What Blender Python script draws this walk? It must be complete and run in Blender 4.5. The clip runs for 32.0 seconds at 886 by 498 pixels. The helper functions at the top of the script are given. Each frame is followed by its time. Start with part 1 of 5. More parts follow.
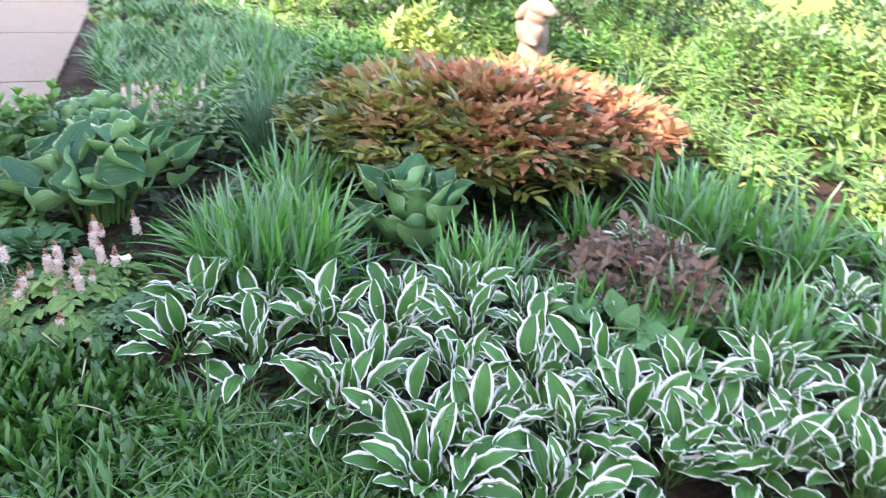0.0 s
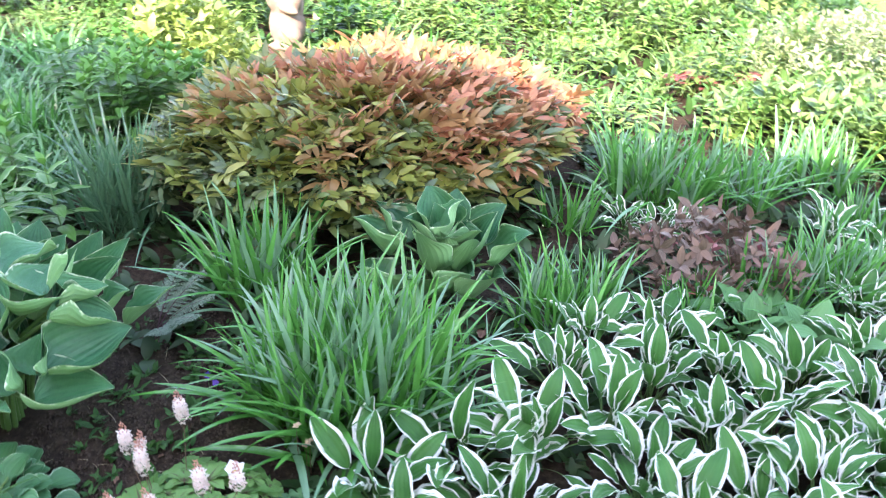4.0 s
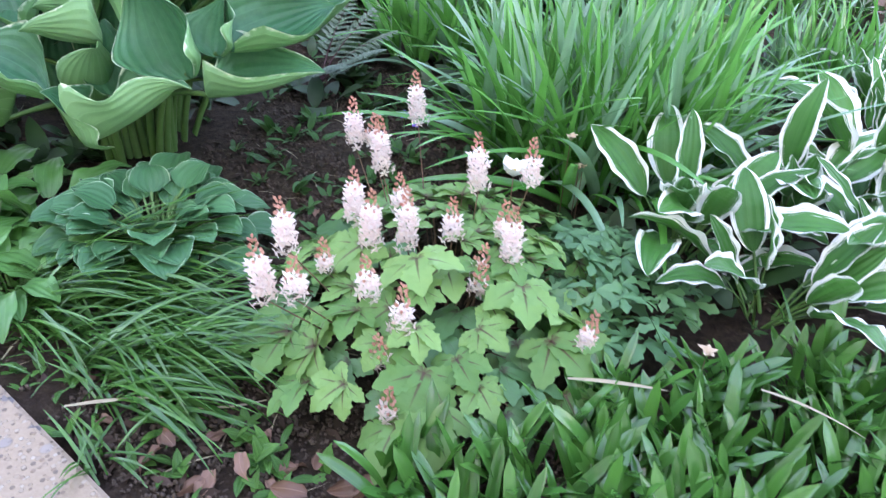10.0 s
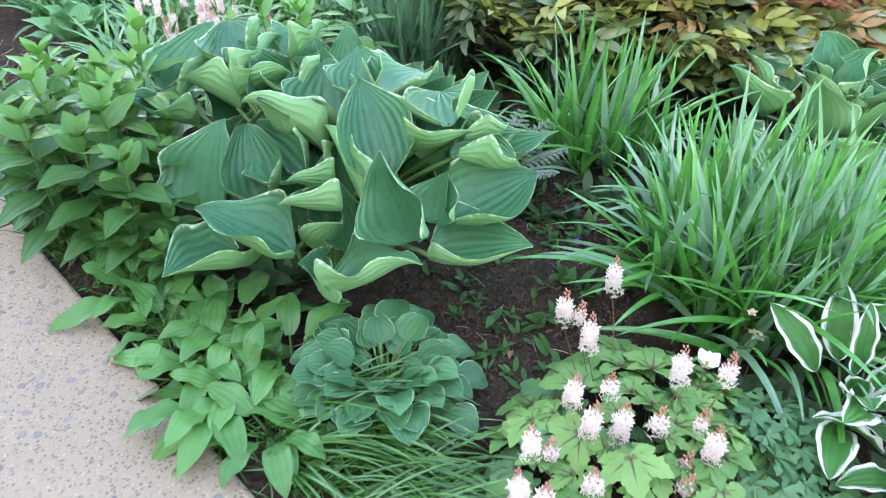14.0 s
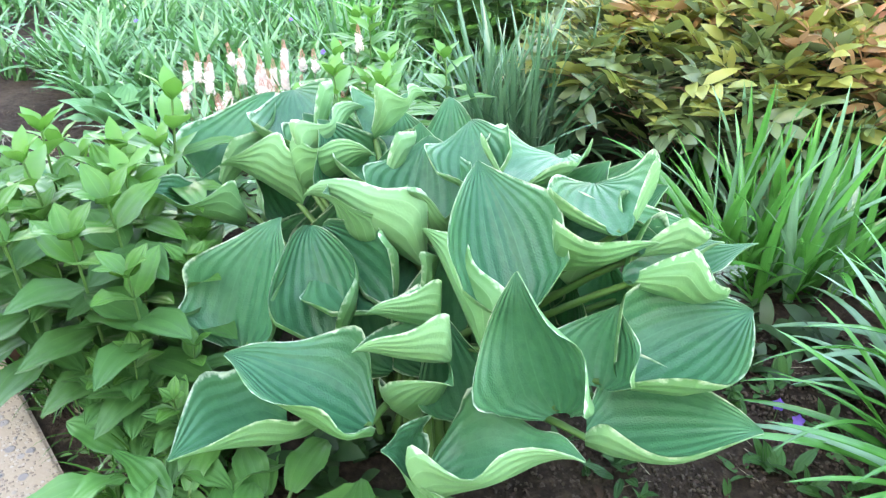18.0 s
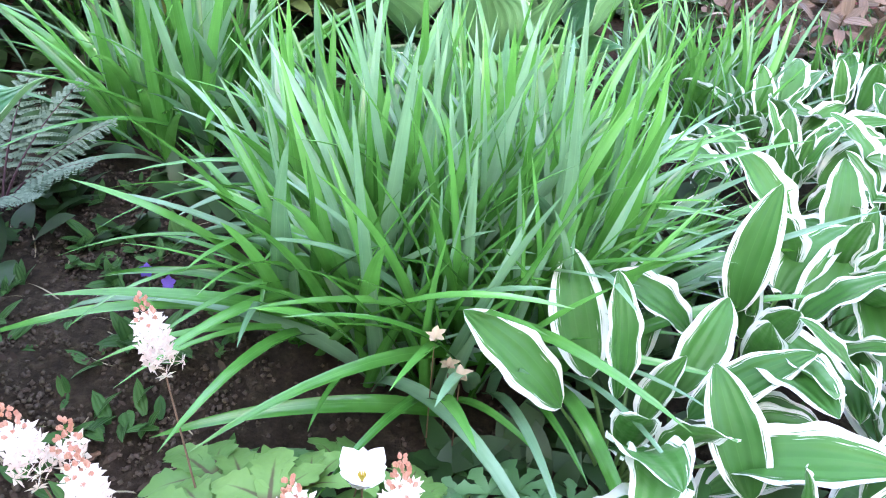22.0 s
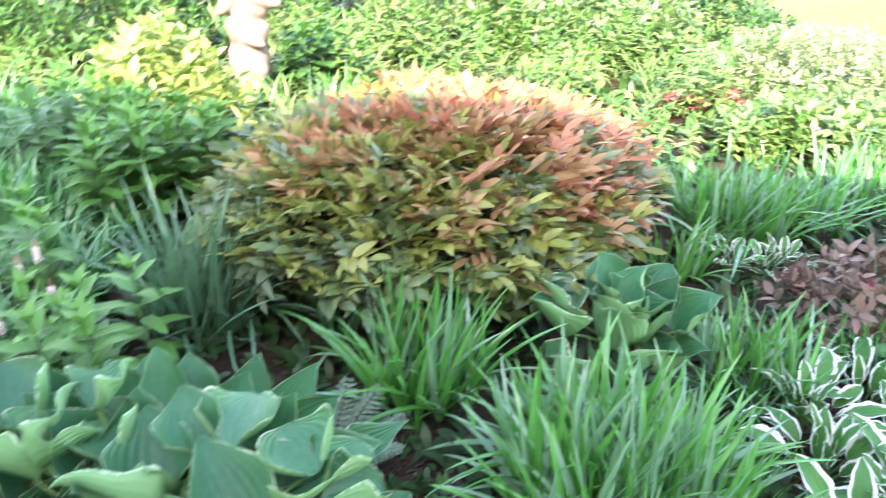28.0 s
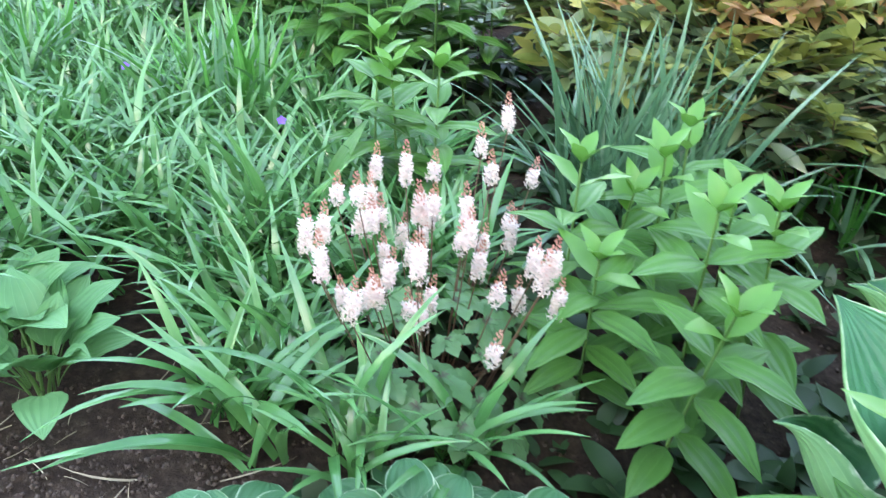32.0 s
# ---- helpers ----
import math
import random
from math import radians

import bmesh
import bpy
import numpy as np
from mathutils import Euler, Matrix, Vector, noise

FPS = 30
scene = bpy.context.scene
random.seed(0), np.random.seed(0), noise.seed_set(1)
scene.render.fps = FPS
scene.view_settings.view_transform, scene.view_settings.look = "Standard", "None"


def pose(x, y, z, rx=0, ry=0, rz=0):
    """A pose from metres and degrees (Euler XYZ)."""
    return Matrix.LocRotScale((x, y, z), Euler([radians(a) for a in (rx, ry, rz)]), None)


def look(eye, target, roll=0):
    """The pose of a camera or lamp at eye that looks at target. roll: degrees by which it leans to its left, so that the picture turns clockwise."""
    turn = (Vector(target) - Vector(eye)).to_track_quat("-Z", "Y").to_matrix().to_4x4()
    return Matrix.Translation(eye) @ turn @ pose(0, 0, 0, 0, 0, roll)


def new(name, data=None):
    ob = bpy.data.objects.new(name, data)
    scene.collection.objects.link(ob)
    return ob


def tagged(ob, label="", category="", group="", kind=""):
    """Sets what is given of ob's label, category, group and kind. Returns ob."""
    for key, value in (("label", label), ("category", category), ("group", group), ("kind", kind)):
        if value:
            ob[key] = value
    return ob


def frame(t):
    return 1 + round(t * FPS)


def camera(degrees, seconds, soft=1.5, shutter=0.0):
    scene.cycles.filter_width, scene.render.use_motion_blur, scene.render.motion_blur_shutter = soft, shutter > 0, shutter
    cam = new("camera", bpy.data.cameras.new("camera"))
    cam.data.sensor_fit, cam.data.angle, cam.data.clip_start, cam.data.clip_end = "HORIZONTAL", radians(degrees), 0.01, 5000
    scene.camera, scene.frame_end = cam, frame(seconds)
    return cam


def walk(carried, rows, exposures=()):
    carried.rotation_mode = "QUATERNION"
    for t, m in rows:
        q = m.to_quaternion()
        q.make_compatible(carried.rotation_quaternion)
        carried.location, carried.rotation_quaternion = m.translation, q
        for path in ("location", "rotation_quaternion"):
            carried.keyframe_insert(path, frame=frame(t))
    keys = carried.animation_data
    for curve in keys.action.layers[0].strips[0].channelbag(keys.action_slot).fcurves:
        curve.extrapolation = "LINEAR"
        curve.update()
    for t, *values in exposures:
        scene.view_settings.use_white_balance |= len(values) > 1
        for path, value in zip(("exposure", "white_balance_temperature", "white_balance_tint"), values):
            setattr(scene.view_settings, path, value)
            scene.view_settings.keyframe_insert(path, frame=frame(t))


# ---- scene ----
cam = camera(61.8, 32.0, soft=1.1, shutter=0.42)
PATH = [
    (0, (2.753, 0.193, 1.707), (1.482, 1.468, 0.836), 3.3),
    (0.5, (2.627, 0.076, 1.833), (1.525, 1.449, 0.885), 3.1),
    (1, (2.39, 0.167, 1.887), (1.323, 1.599, 0.985), 2.5),
    (1.5, (2.12, 0.111, 1.859), (1.048, 1.522, 0.931), 4.0),
    (2, (1.848, -0.128, 1.885), (0.815, 1.299, 0.937), 5.1),
    (2.5, (1.542, -0.235, 1.833), (0.612, 1.27, 0.9), 7.5),
    (4.5, (0.328, -0.097, 1.762), (0.155, 1.624, 0.759), 2.0),
    (5, (0.031, -0.219, 1.712), (-0.053, 1.483, 0.665), 2.2),
    (5.5, (-0.04, -0.159, 1.424), (-0.053, 1.577, 0.431), 1.0),
    (6, (-0.004, -0.119, 1.056), (-0.166, 1.621, 0.083), 7.4),
    (6.5, (0.073, -0.03, 0.917), (-0.266, 1.597, -0.196), 4.0),
    (7, (0.033, -0.053, 0.846), (-0.372, 1.542, -0.292), 3.8),
    (7.5, (0.015, -0.057, 0.816), (-0.442, 1.509, -0.342), 2.3),
    (8, (0.008, -0.062, 0.827), (-0.449, 1.499, -0.337), 1.4),
    (8.5, (0.01, -0.053, 0.837), (-0.436, 1.515, -0.321), 1.1),
    (9, (0.034, -0.04, 0.845), (-0.389, 1.534, -0.315), 1.1),
    (9.5, (0.055, -0.033, 0.864), (-0.343, 1.559, -0.278), 1.5),
    (10, (0.016, -0.036, 0.888), (-0.366, 1.574, -0.236), 3.2),
    (10.5, (-0.029, -0.011, 0.923), (-0.469, 1.628, -0.136), 3.3),
    (11, (-0.047, -0.008, 0.941), (-0.56, 1.626, -0.091), 3.1),
    (11.5, (-0.065, -0.031, 0.988), (-0.606, 1.62, -0.004), 3.4),
    (12, (-0.162, -0.068, 1.026), (-0.774, 1.567, 0.05), 2.8),
    (12.5, (-0.216, -0.062, 1.005), (-0.9, 1.509, -0.027), 2.7),
    (13, (-0.257, -0.054, 1.032), (-0.96, 1.464, -0.063), 4.8),
    (13.5, (-0.291, -0.127, 1.348), (-0.954, 1.345, 0.167), 6.9),
    (14, (-0.312, -0.043, 1.388), (-0.85, 1.438, 0.156), 2.3),
    (14.5, (-0.418, 0.21, 1.118), (-0.883, 1.642, -0.198), 6.5),
    (15.6, (-0.5, 0.31, 0.9), (-1.07, 1.72, -0.36), 3.5),
    (16.5, (-0.578, 0.375, 0.807), (-1.231, 1.773, -0.466), 0.7),
    (17, (-0.66, 0.463, 0.995), (-1.242, 1.92, -0.245), 2.7),
    (17.5, (-0.656, 0.443, 1.061), (-1.316, 1.983, -0.032), 1.8),
    (18, (-0.676, 0.429, 1.078), (-1.41, 1.991, 0.068), 0.8),
    (18.5, (-0.672, 0.427, 1.102), (-1.451, 1.994, 0.133), -0.7),
    (19, (-0.55, 0.493, 1.082), (-1.219, 2.14, 0.165), -0.5),
    (19.5, (-0.468, 0.55, 1.082), (-0.707, 2.314, 0.17), 9.8),
    (20, (-0.207, 0.664, 0.995), (-0.328, 2.449, 0.101), 5.7),
    (20.5, (-0.154, 0.73, 0.902), (-0.069, 2.459, -0.1), 6.3),
    (21, (-0.146, 0.748, 0.867), (0.023, 2.403, -0.244), 6.0),
    (21.5, (-0.143, 0.747, 0.861), (0.018, 2.376, -0.287), 5.6),
    (22, (-0.134, 0.736, 0.862), (0.023, 2.346, -0.314), 5.0),
    (22.5, (-0.134, 0.728, 0.876), (0.01, 2.34, -0.299), 4.4),
    (23, (-0.143, 0.723, 0.906), (-0.001, 2.353, -0.244), 4.3),
    (23.5, (-0.133, 0.716, 0.927), (0.017, 2.371, -0.186), 4.5),
    (24, (-0.136, 0.702, 0.952), (0.015, 2.374, -0.134), 4.7),
    (24.5, (-0.135, 0.69, 0.961), (0.016, 2.378, -0.101), 4.7),
    (25, (-0.15, 0.672, 1.022), (-0.011, 2.373, -0.022), 4.3),
    (25.5, (-0.253, 0.676, 1.356), (-0.161, 2.325, 0.228), 3.7),
    (27.5, (-0.375, 0.372, 1.751), (-0.23, 2.163, 0.874), 3.4),
    (28, (-0.655, 0.237, 1.741), (-0.584, 2.006, 0.811), 4.1),
    (28.1, (-0.705, 0.216, 1.746), (-0.656, 1.976, 0.797), 5.3),
    (28.5, (-0.897, 0.213, 1.732), (-0.914, 1.942, 0.726), 8.5),
    (29, (-1.147, 0.415, 1.691), (-1.322, 2.11, 0.642), 9.2),
    (29.2, (-1.229, 0.458, 1.66), (-1.477, 2.125, 0.583), 8.1),
    (29.5, (-1.462, 0.464, 1.647), (-1.687, 2.093, 0.509), 7.8),
    (30, (-1.787, 0.529, 1.546), (-1.764, 2.142, 0.363), 8.9),
    (30.5, (-2.029, 0.776, 1.468), (-1.909, 2.328, 0.212), 6.9),
    (31, (-2.328, 0.917, 1.353), (-1.887, 2.416, 0.104), 9.1),
    (31.5, (-2.385, 1.077, 1.108), (-1.969, 2.638, -0.072), 5.0),
    (32, (-2.42, 1.153, 1.031), (-2.037, 2.784, -0.062), 5.0),
]
walk(cam, [(t, look(eye, target, roll)) for t, eye, target, roll in PATH],
     [(0.0, 2.84, 8000, 29), (2.5, 3.0, 7900, 29), (5.0, 3.25, 7600, 24), (9.0, 3.36, 7700, 30), (14.0, 3.4, 7900, 19), (16.5, 3.8, 8400, 17), (18.0, 3.84, 8500, 17), (20.0, 3.75, 8200, 20), (23.0, 3.78, 7950, 27), (28.0, 3.3, 7800, 23), (32.0, 3.48, 7800, 18)])

# ---------- light ----------
SUN_EL, SUN_AZ = radians(37), radians(186)   # the sun stands behind the walker, over the added shade wall
world = bpy.data.worlds.new("sky")
scene.world = world
world.use_nodes = True
wn = world.node_tree.nodes
sky = wn.new("ShaderNodeTexSky")
sky.sky_type, sky.sun_disc = "NISHITA", False
sky.sun_elevation, sky.sun_rotation = SUN_EL, SUN_AZ
wn["Background"].inputs[1].default_value = 0.15
world.node_tree.links.new(sky.outputs[0], wn["Background"].inputs[0])
sun_data = bpy.data.lights.new("sun", "SUN")
sun_data.energy, sun_data.angle, sun_data.color = 2.0, radians(0.6), (1.0, 0.94, 0.84)
sun = new("sun", sun_data)
to_sun = Vector((math.sin(SUN_AZ) * math.cos(SUN_EL), math.cos(SUN_AZ) * math.cos(SUN_EL), math.sin(SUN_EL)))
sun.matrix_world = look(to_sun * 30, (0, 0, 0))


# ---------- materials ----------
def nodes_of(name):
    m = bpy.data.materials.new(name)
    m.use_nodes = True
    t = m.node_tree
    return m, t, t.nodes["Principled BSDF"]


def mth(t, op, a, b=None, c=None, clamp=False):
    n = t.nodes.new("ShaderNodeMath")
    n.operation, n.use_clamp = op, clamp
    for i, v in enumerate((a, b, c)):
        if v is None:
            continue
        if isinstance(v, (int, float)):
            n.inputs[i].default_value = v
        else:
            t.links.new(v, n.inputs[i])
    return n.outputs[0]


def mix(t, fac, a, b):
    n = t.nodes.new("ShaderNodeMix")
    n.data_type = "RGBA"
    for i, v in ((0, fac), (6, a), (7, b)):
        if isinstance(v, (int, float)):
            n.inputs[i].default_value = v
        elif isinstance(v, tuple):
            n.inputs[i].default_value = (*v, 1)
        else:
            t.links.new(v, n.inputs[i])
    return n.outputs[2]


def noise_of(t, scale, detail=3, rough=0.55, vec=None):
    n = t.nodes.new("ShaderNodeTexNoise")
    n.inputs["Scale"].default_value, n.inputs["Detail"].default_value, n.inputs["Roughness"].default_value = scale, detail, rough
    if vec is None:
        vec = t.nodes.new("ShaderNodeTexCoord").outputs["Object"]
    t.links.new(vec, n.inputs["Vector"])
    return n.outputs["Fac"]


def ramp(t, fac, *stops):
    n = t.nodes.new("ShaderNodeValToRGB")
    e = n.color_ramp.elements
    while len(e) < len(stops):
        e.new(0.5)
    for el, (p, c) in zip(e, stops):
        el.position, el.color = p, (*c, 1)
    t.links.new(fac, n.inputs[0])
    return n.outputs[0]


def bump(t, height, strength, distance=0.01):
    n = t.nodes.new("ShaderNodeBump")
    n.inputs["Strength"].default_value, n.inputs["Distance"].default_value = strength, distance
    t.links.new(height, n.inputs["Height"])
    return n.outputs[0]


def soften(c):
    """A leaf's colour, dulled and greyed, with the sky's blue sheen painted into greens."""
    g = 0.3 * c[0] + 0.6 * c[1] + 0.1 * c[2]
    return tuple(0.80 * v + k * g for v, k in zip(c, (0.04, 0.04, 0.08 if c[1] > 1.5 * c[0] else 0.04)))


def leaf_mat(name, dark, light, rough=0.42, thru=0.22, edge=None, veins=0, vein_depth=0.25, rim=None, tip=None, base=None, island=False, flank=None, mottled=0.35, gloss=0.5, rib=None, pucker=0.0, line_gain=0.42):
    """A leaf: colour from dark to light by leaf and by patch; u runs across the blade, v along it."""
    m, t, p = nodes_of(name)
    dark, light = soften(dark), soften(light)
    uv = t.nodes.new("ShaderNodeTexCoord").outputs["UV"]
    sep = t.nodes.new("ShaderNodeSeparateXYZ")
    t.links.new(uv, sep.inputs[0])
    u, v = sep.outputs[0], sep.outputs[1]
    if island:
        rnd = t.nodes.new("ShaderNodeNewGeometry").outputs["Random Per Island"]
    else:
        rnd = t.nodes.new("ShaderNodeObjectInfo").outputs["Random"]
    patch = noise_of(t, 14, 3)
    fac = mth(t, "ADD", mth(t, "MULTIPLY", rnd, 0.65), mth(t, "MULTIPLY_ADD", patch, mottled * 2, 0.175 - mottled), clamp=True)
    col = mix(t, fac, dark, light)
    side = mth(t, "MULTIPLY", mth(t, "ABSOLUTE", mth(t, "SUBTRACT", u, 0.5)), 2)
    fine = noise_of(t, 60, 2)
    if flank:     # paler towards the sides of the blade
        col = mix(t, mth(t, "MULTIPLY", mth(t, "POWER", side, 2.5), 0.55), col, soften(flank))
    if rim:       # a thin paler margin
        r = mth(t, "MULTIPLY", mth(t, "SUBTRACT", mth(t, "ADD", side, mth(t, "MULTIPLY", patch, 0.3)), rim[1]), 12.0, clamp=True)
        col = mix(t, r, col, rim[0])
    height = None
    if veins:
        w = mth(t, "SINE", mth(t, "MULTIPLY", u, veins * 6.2832))
        height = w
        line = mth(t, "MULTIPLY", mth(t, "SUBTRACT", w, 0.93), 14.0, clamp=True)
        col = mix(t, mth(t, "MULTIPLY", line, line_gain), col, tuple(min(1, 1.25 * c + 0.02) for c in light))
    if rib:       # a dark midrib that fades towards the tip
        w2 = mth(t, "MULTIPLY", mth(t, "SUBTRACT", mth(t, "SUBTRACT", rib[1], mth(t, "MULTIPLY", v, rib[1] * 1.25)), side), 9.0, clamp=True)
        col = mix(t, mth(t, "MULTIPLY", w2, 0.8), col, rib[0])
    if base:
        col = mix(t, mth(t, "MULTIPLY", mth(t, "SUBTRACT", base[1], v), base[2], clamp=True), col, base[0])
    if tip:
        col = mix(t, mth(t, "MULTIPLY", mth(t, "SUBTRACT", v, tip[1]), tip[2], clamp=True), col, tip[0])
    if edge:      # a sharp, irregular white margin with streaks that run in
        streak = t.nodes.new("ShaderNodeMapping")
        streak.inputs["Scale"].default_value = (26, 3.2, 1)
        t.links.new(uv, streak.inputs["Vector"])
        sn = noise_of(t, 1.0, 2, 0.5, streak.outputs[0])
        wob = mth(t, "ADD", mth(t, "MULTIPLY_ADD", sn, 0.95, -0.22), mth(t, "MULTIPLY", rnd, 0.12))
        e = mth(t, "MULTIPLY", mth(t, "SUBTRACT", mth(t, "ADD", side, wob), edge[1]), 14.0, clamp=True)
        col = mix(t, e, col, edge[0])
    t.links.new(col, p.inputs["Base Color"])
    p.inputs["Roughness"].default_value = rough
    p.inputs["Specular IOR Level"].default_value = gloss
    h2 = mth(t, "MULTIPLY", fine, 0.5)
    if height is not None:
        h2 = mth(t, "ADD", mth(t, "MULTIPLY", height, 0.5), h2)
    if pucker:
        h2 = mth(t, "ADD", h2, mth(t, "MULTIPLY", noise_of(t, 85, 1, 0.4), pucker))
    t.links.new(bump(t, h2, vein_depth, 0.003), p.inputs["Normal"])
    tr = t.nodes.new("ShaderNodeBsdfTranslucent")
    hs = t.nodes.new("ShaderNodeHueSaturation")
    hs.inputs["Value"].default_value, hs.inputs["Hue"].default_value = 1.5, 0.485
    t.links.new(col, hs.inputs["Color"])
    t.links.new(hs.outputs[0], tr.inputs["Color"])
    ms = t.nodes.new("ShaderNodeMixShader")
    ms.inputs[0].default_value = thru * 0.7
    t.links.new(p.outputs[0], ms.inputs[1])
    t.links.new(tr.outputs[0], ms.inputs[2])
    t.links.new(ms.outputs[0], t.nodes["Material Output"].inputs["Surface"])
    return m


def plain_mat(name, a, b, scale=30, rough=0.6, depth=0.3, dist=0.004):
    m, t, p = nodes_of(name)
    n = noise_of(t, scale, 5, 0.65)
    n2 = noise_of(t, scale * 0.13, 3)
    t.links.new(mix(t, mth(t, "MULTIPLY_ADD", n2, 0.6, mth(t, "MULTIPLY_ADD", n, 0.9, -0.25), clamp=True), a, b), p.inputs["Base Color"])
    p.inputs["Roughness"].default_value = rough
    t.links.new(bump(t, n, depth, dist), p.inputs["Normal"])
    return m


M_STEM = plain_mat("green_stem", (0.06, 0.16, 0.035), (0.12, 0.25, 0.07), 40, 0.5)
M_REDSTEM = plain_mat("brown_stem", (0.09, 0.045, 0.03), (0.18, 0.10, 0.05), 40, 0.6)
M_HOSTA = leaf_mat("blue_green_hosta_leaf", (0.015, 0.15, 0.062), (0.07, 0.33, 0.13), 0.36, 0.22, veins=12, vein_depth=0.6, rim=((0.74, 0.85, 0.64), 1.06), mottled=0.4, pucker=0.5, line_gain=0.18, flank=(0.17, 0.48, 0.17), gloss=0.45)
M_HOSTA_PALE = leaf_mat("pale_hosta_leaf_back", (0.15, 0.43, 0.13), (0.28, 0.59, 0.24), 0.45, 0.24, veins=12, vein_depth=0.5, mottled=0.15, rim=((0.74, 0.85, 0.64), 1.10), gloss=0.3, line_gain=0.42)
M_SMALLHOSTA = leaf_mat("powder_blue_hosta_leaf", (0.028, 0.155, 0.052), (0.09, 0.31, 0.11), 0.40, 0.16, veins=6, vein_depth=0.35, rim=((0.50, 0.68, 0.46), 1.10), mottled=0.3, line_gain=0.15, gloss=0.35)
M_VARI = leaf_mat("white_edged_hosta_leaf", (0.022, 0.16, 0.022), (0.07, 0.31, 0.05), 0.4, 0.2, edge=((0.92, 0.92, 0.87), 1.0), veins=5, vein_depth=0.5, pucker=0.9, line_gain=0.12, gloss=0.35)
M_LILY = leaf_mat("soft_green_lily_leaf", (0.045, 0.21, 0.035), (0.13, 0.40, 0.08), 0.36, 0.25, veins=4, vein_depth=0.25, line_gain=0.2)
M_ROUND = leaf_mat("mid_green_round_leaf", (0.075, 0.28, 0.08), (0.17, 0.45, 0.15), 0.42, 0.25, veins=6, vein_depth=0.35, line_gain=0.2, gloss=0.35)
M_STRAP = leaf_mat("glossy_strap_leaf", (0.02, 0.20, 0.016), (0.125, 0.54, 0.085), 0.2, 0.3, veins=2, vein_depth=0.2, tip=((0.24, 0.24, 0.18), 0.95, 6), gloss=1.0, line_gain=0.15)
# silvery sky sheen put into the colour of a strap leaf
M_STRAPPALE = leaf_mat("painted_sheen_strap_leaf", (0.09, 0.28, 0.12), (0.30, 0.58, 0.32), 0.24, 0.25, veins=2, vein_depth=0.2, gloss=1.0, line_gain=0.15)
M_STRAPSILVER = leaf_mat("grey_green_strap_leaf", (0.06, 0.20, 0.09), (0.15, 0.34, 0.17), 0.22, 0.2, veins=2, vein_depth=0.15, gloss=0.9)
M_BLUEBELL = leaf_mat("bluebell_strap_leaf", (0.03, 0.20, 0.035), (0.16, 0.47, 0.13), 0.2, 0.22, veins=1, vein_depth=0.25, island=True, gloss=0.85, line_gain=0.1)
M_DARKBLADE = leaf_mat("dark_blade", (0.018, 0.14, 0.013), (0.08, 0.32, 0.04), 0.22, 0.2, veins=1, vein_depth=0.3, island=True, gloss=0.8, line_gain=0.1)
M_GRASS = leaf_mat("fine_grass_blade", (0.018, 0.12, 0.015), (0.11, 0.33, 0.05), 0.26, 0.2, island=True, gloss=0.7)
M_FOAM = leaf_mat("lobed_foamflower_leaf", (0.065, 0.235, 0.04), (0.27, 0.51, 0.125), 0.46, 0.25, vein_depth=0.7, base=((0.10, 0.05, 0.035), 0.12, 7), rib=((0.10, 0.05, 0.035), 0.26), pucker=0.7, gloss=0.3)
# the same leaf with shade put into a darker, greyer colour
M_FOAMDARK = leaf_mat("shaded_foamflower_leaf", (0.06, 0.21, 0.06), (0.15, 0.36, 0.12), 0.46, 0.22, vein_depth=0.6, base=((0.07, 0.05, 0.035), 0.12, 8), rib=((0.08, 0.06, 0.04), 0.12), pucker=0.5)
M_CUT = leaf_mat("blue_green_cut_leaf", (0.045, 0.18, 0.06), (0.13, 0.35, 0.115), 0.45, 0.22, island=True)
M_PHLOX = leaf_mat("fresh_green_lance_leaf", (0.025, 0.14, 0.018), (0.12, 0.37, 0.05), 0.38, 0.26, veins=3, vein_depth=0.4, island=True, gloss=0.4, line_gain=0.25)
M_PHLOXDARK = leaf_mat("deep_green_lance_leaf", (0.022, 0.11, 0.022), (0.075, 0.25, 0.05), 0.42, 0.22, veins=3, vein_depth=0.4, island=True, gloss=0.3, line_gain=0.25)
M_PHLOXTOP = leaf_mat("lime_green_shoot_tip", (0.06, 0.27, 0.025), (0.145, 0.42, 0.052), 0.38, 0.3, island=True)
M_NAN = [leaf_mat("olive_shrub_leaf", (0.07, 0.14, 0.035), (0.21, 0.29, 0.085), 0.28, 0.25, island=True, gloss=0.5),
         leaf_mat("yellow_green_shrub_leaf", (0.16, 0.24, 0.035), (0.44, 0.45, 0.11), 0.3, 0.35, island=True, gloss=0.45),
         leaf_mat("orange_shrub_leaf", (0.28, 0.16, 0.055), (0.60, 0.36, 0.15), 0.3, 0.35, island=True, gloss=0.45),
         leaf_mat("red_shrub_leaf", (0.38, 0.13, 0.06), (0.73, 0.34, 0.17), 0.3, 0.35, island=True, gloss=0.45),
         leaf_mat("grey_green_shrub_leaf", (0.08, 0.15, 0.06), (0.21, 0.29, 0.14), 0.24, 0.15, island=True, gloss=0.55)]
# lit copy of the lance leaf: direct sun is put into its colour
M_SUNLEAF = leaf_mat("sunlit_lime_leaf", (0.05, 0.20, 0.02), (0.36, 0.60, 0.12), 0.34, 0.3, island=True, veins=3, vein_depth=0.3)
# near-black green: shade below and inside plants is put into the colour
M_UNDER = leaf_mat("painted_shade_leaf", (0.012, 0.05, 0.009), (0.04, 0.125, 0.028), 0.5, 0.12, island=True)
M_ASTILBE = leaf_mat("bronze_pink_leaf", (0.09, 0.075, 0.045), (0.36, 0.22, 0.165), 0.38, 0.2, island=True, veins=3, gloss=0.35)
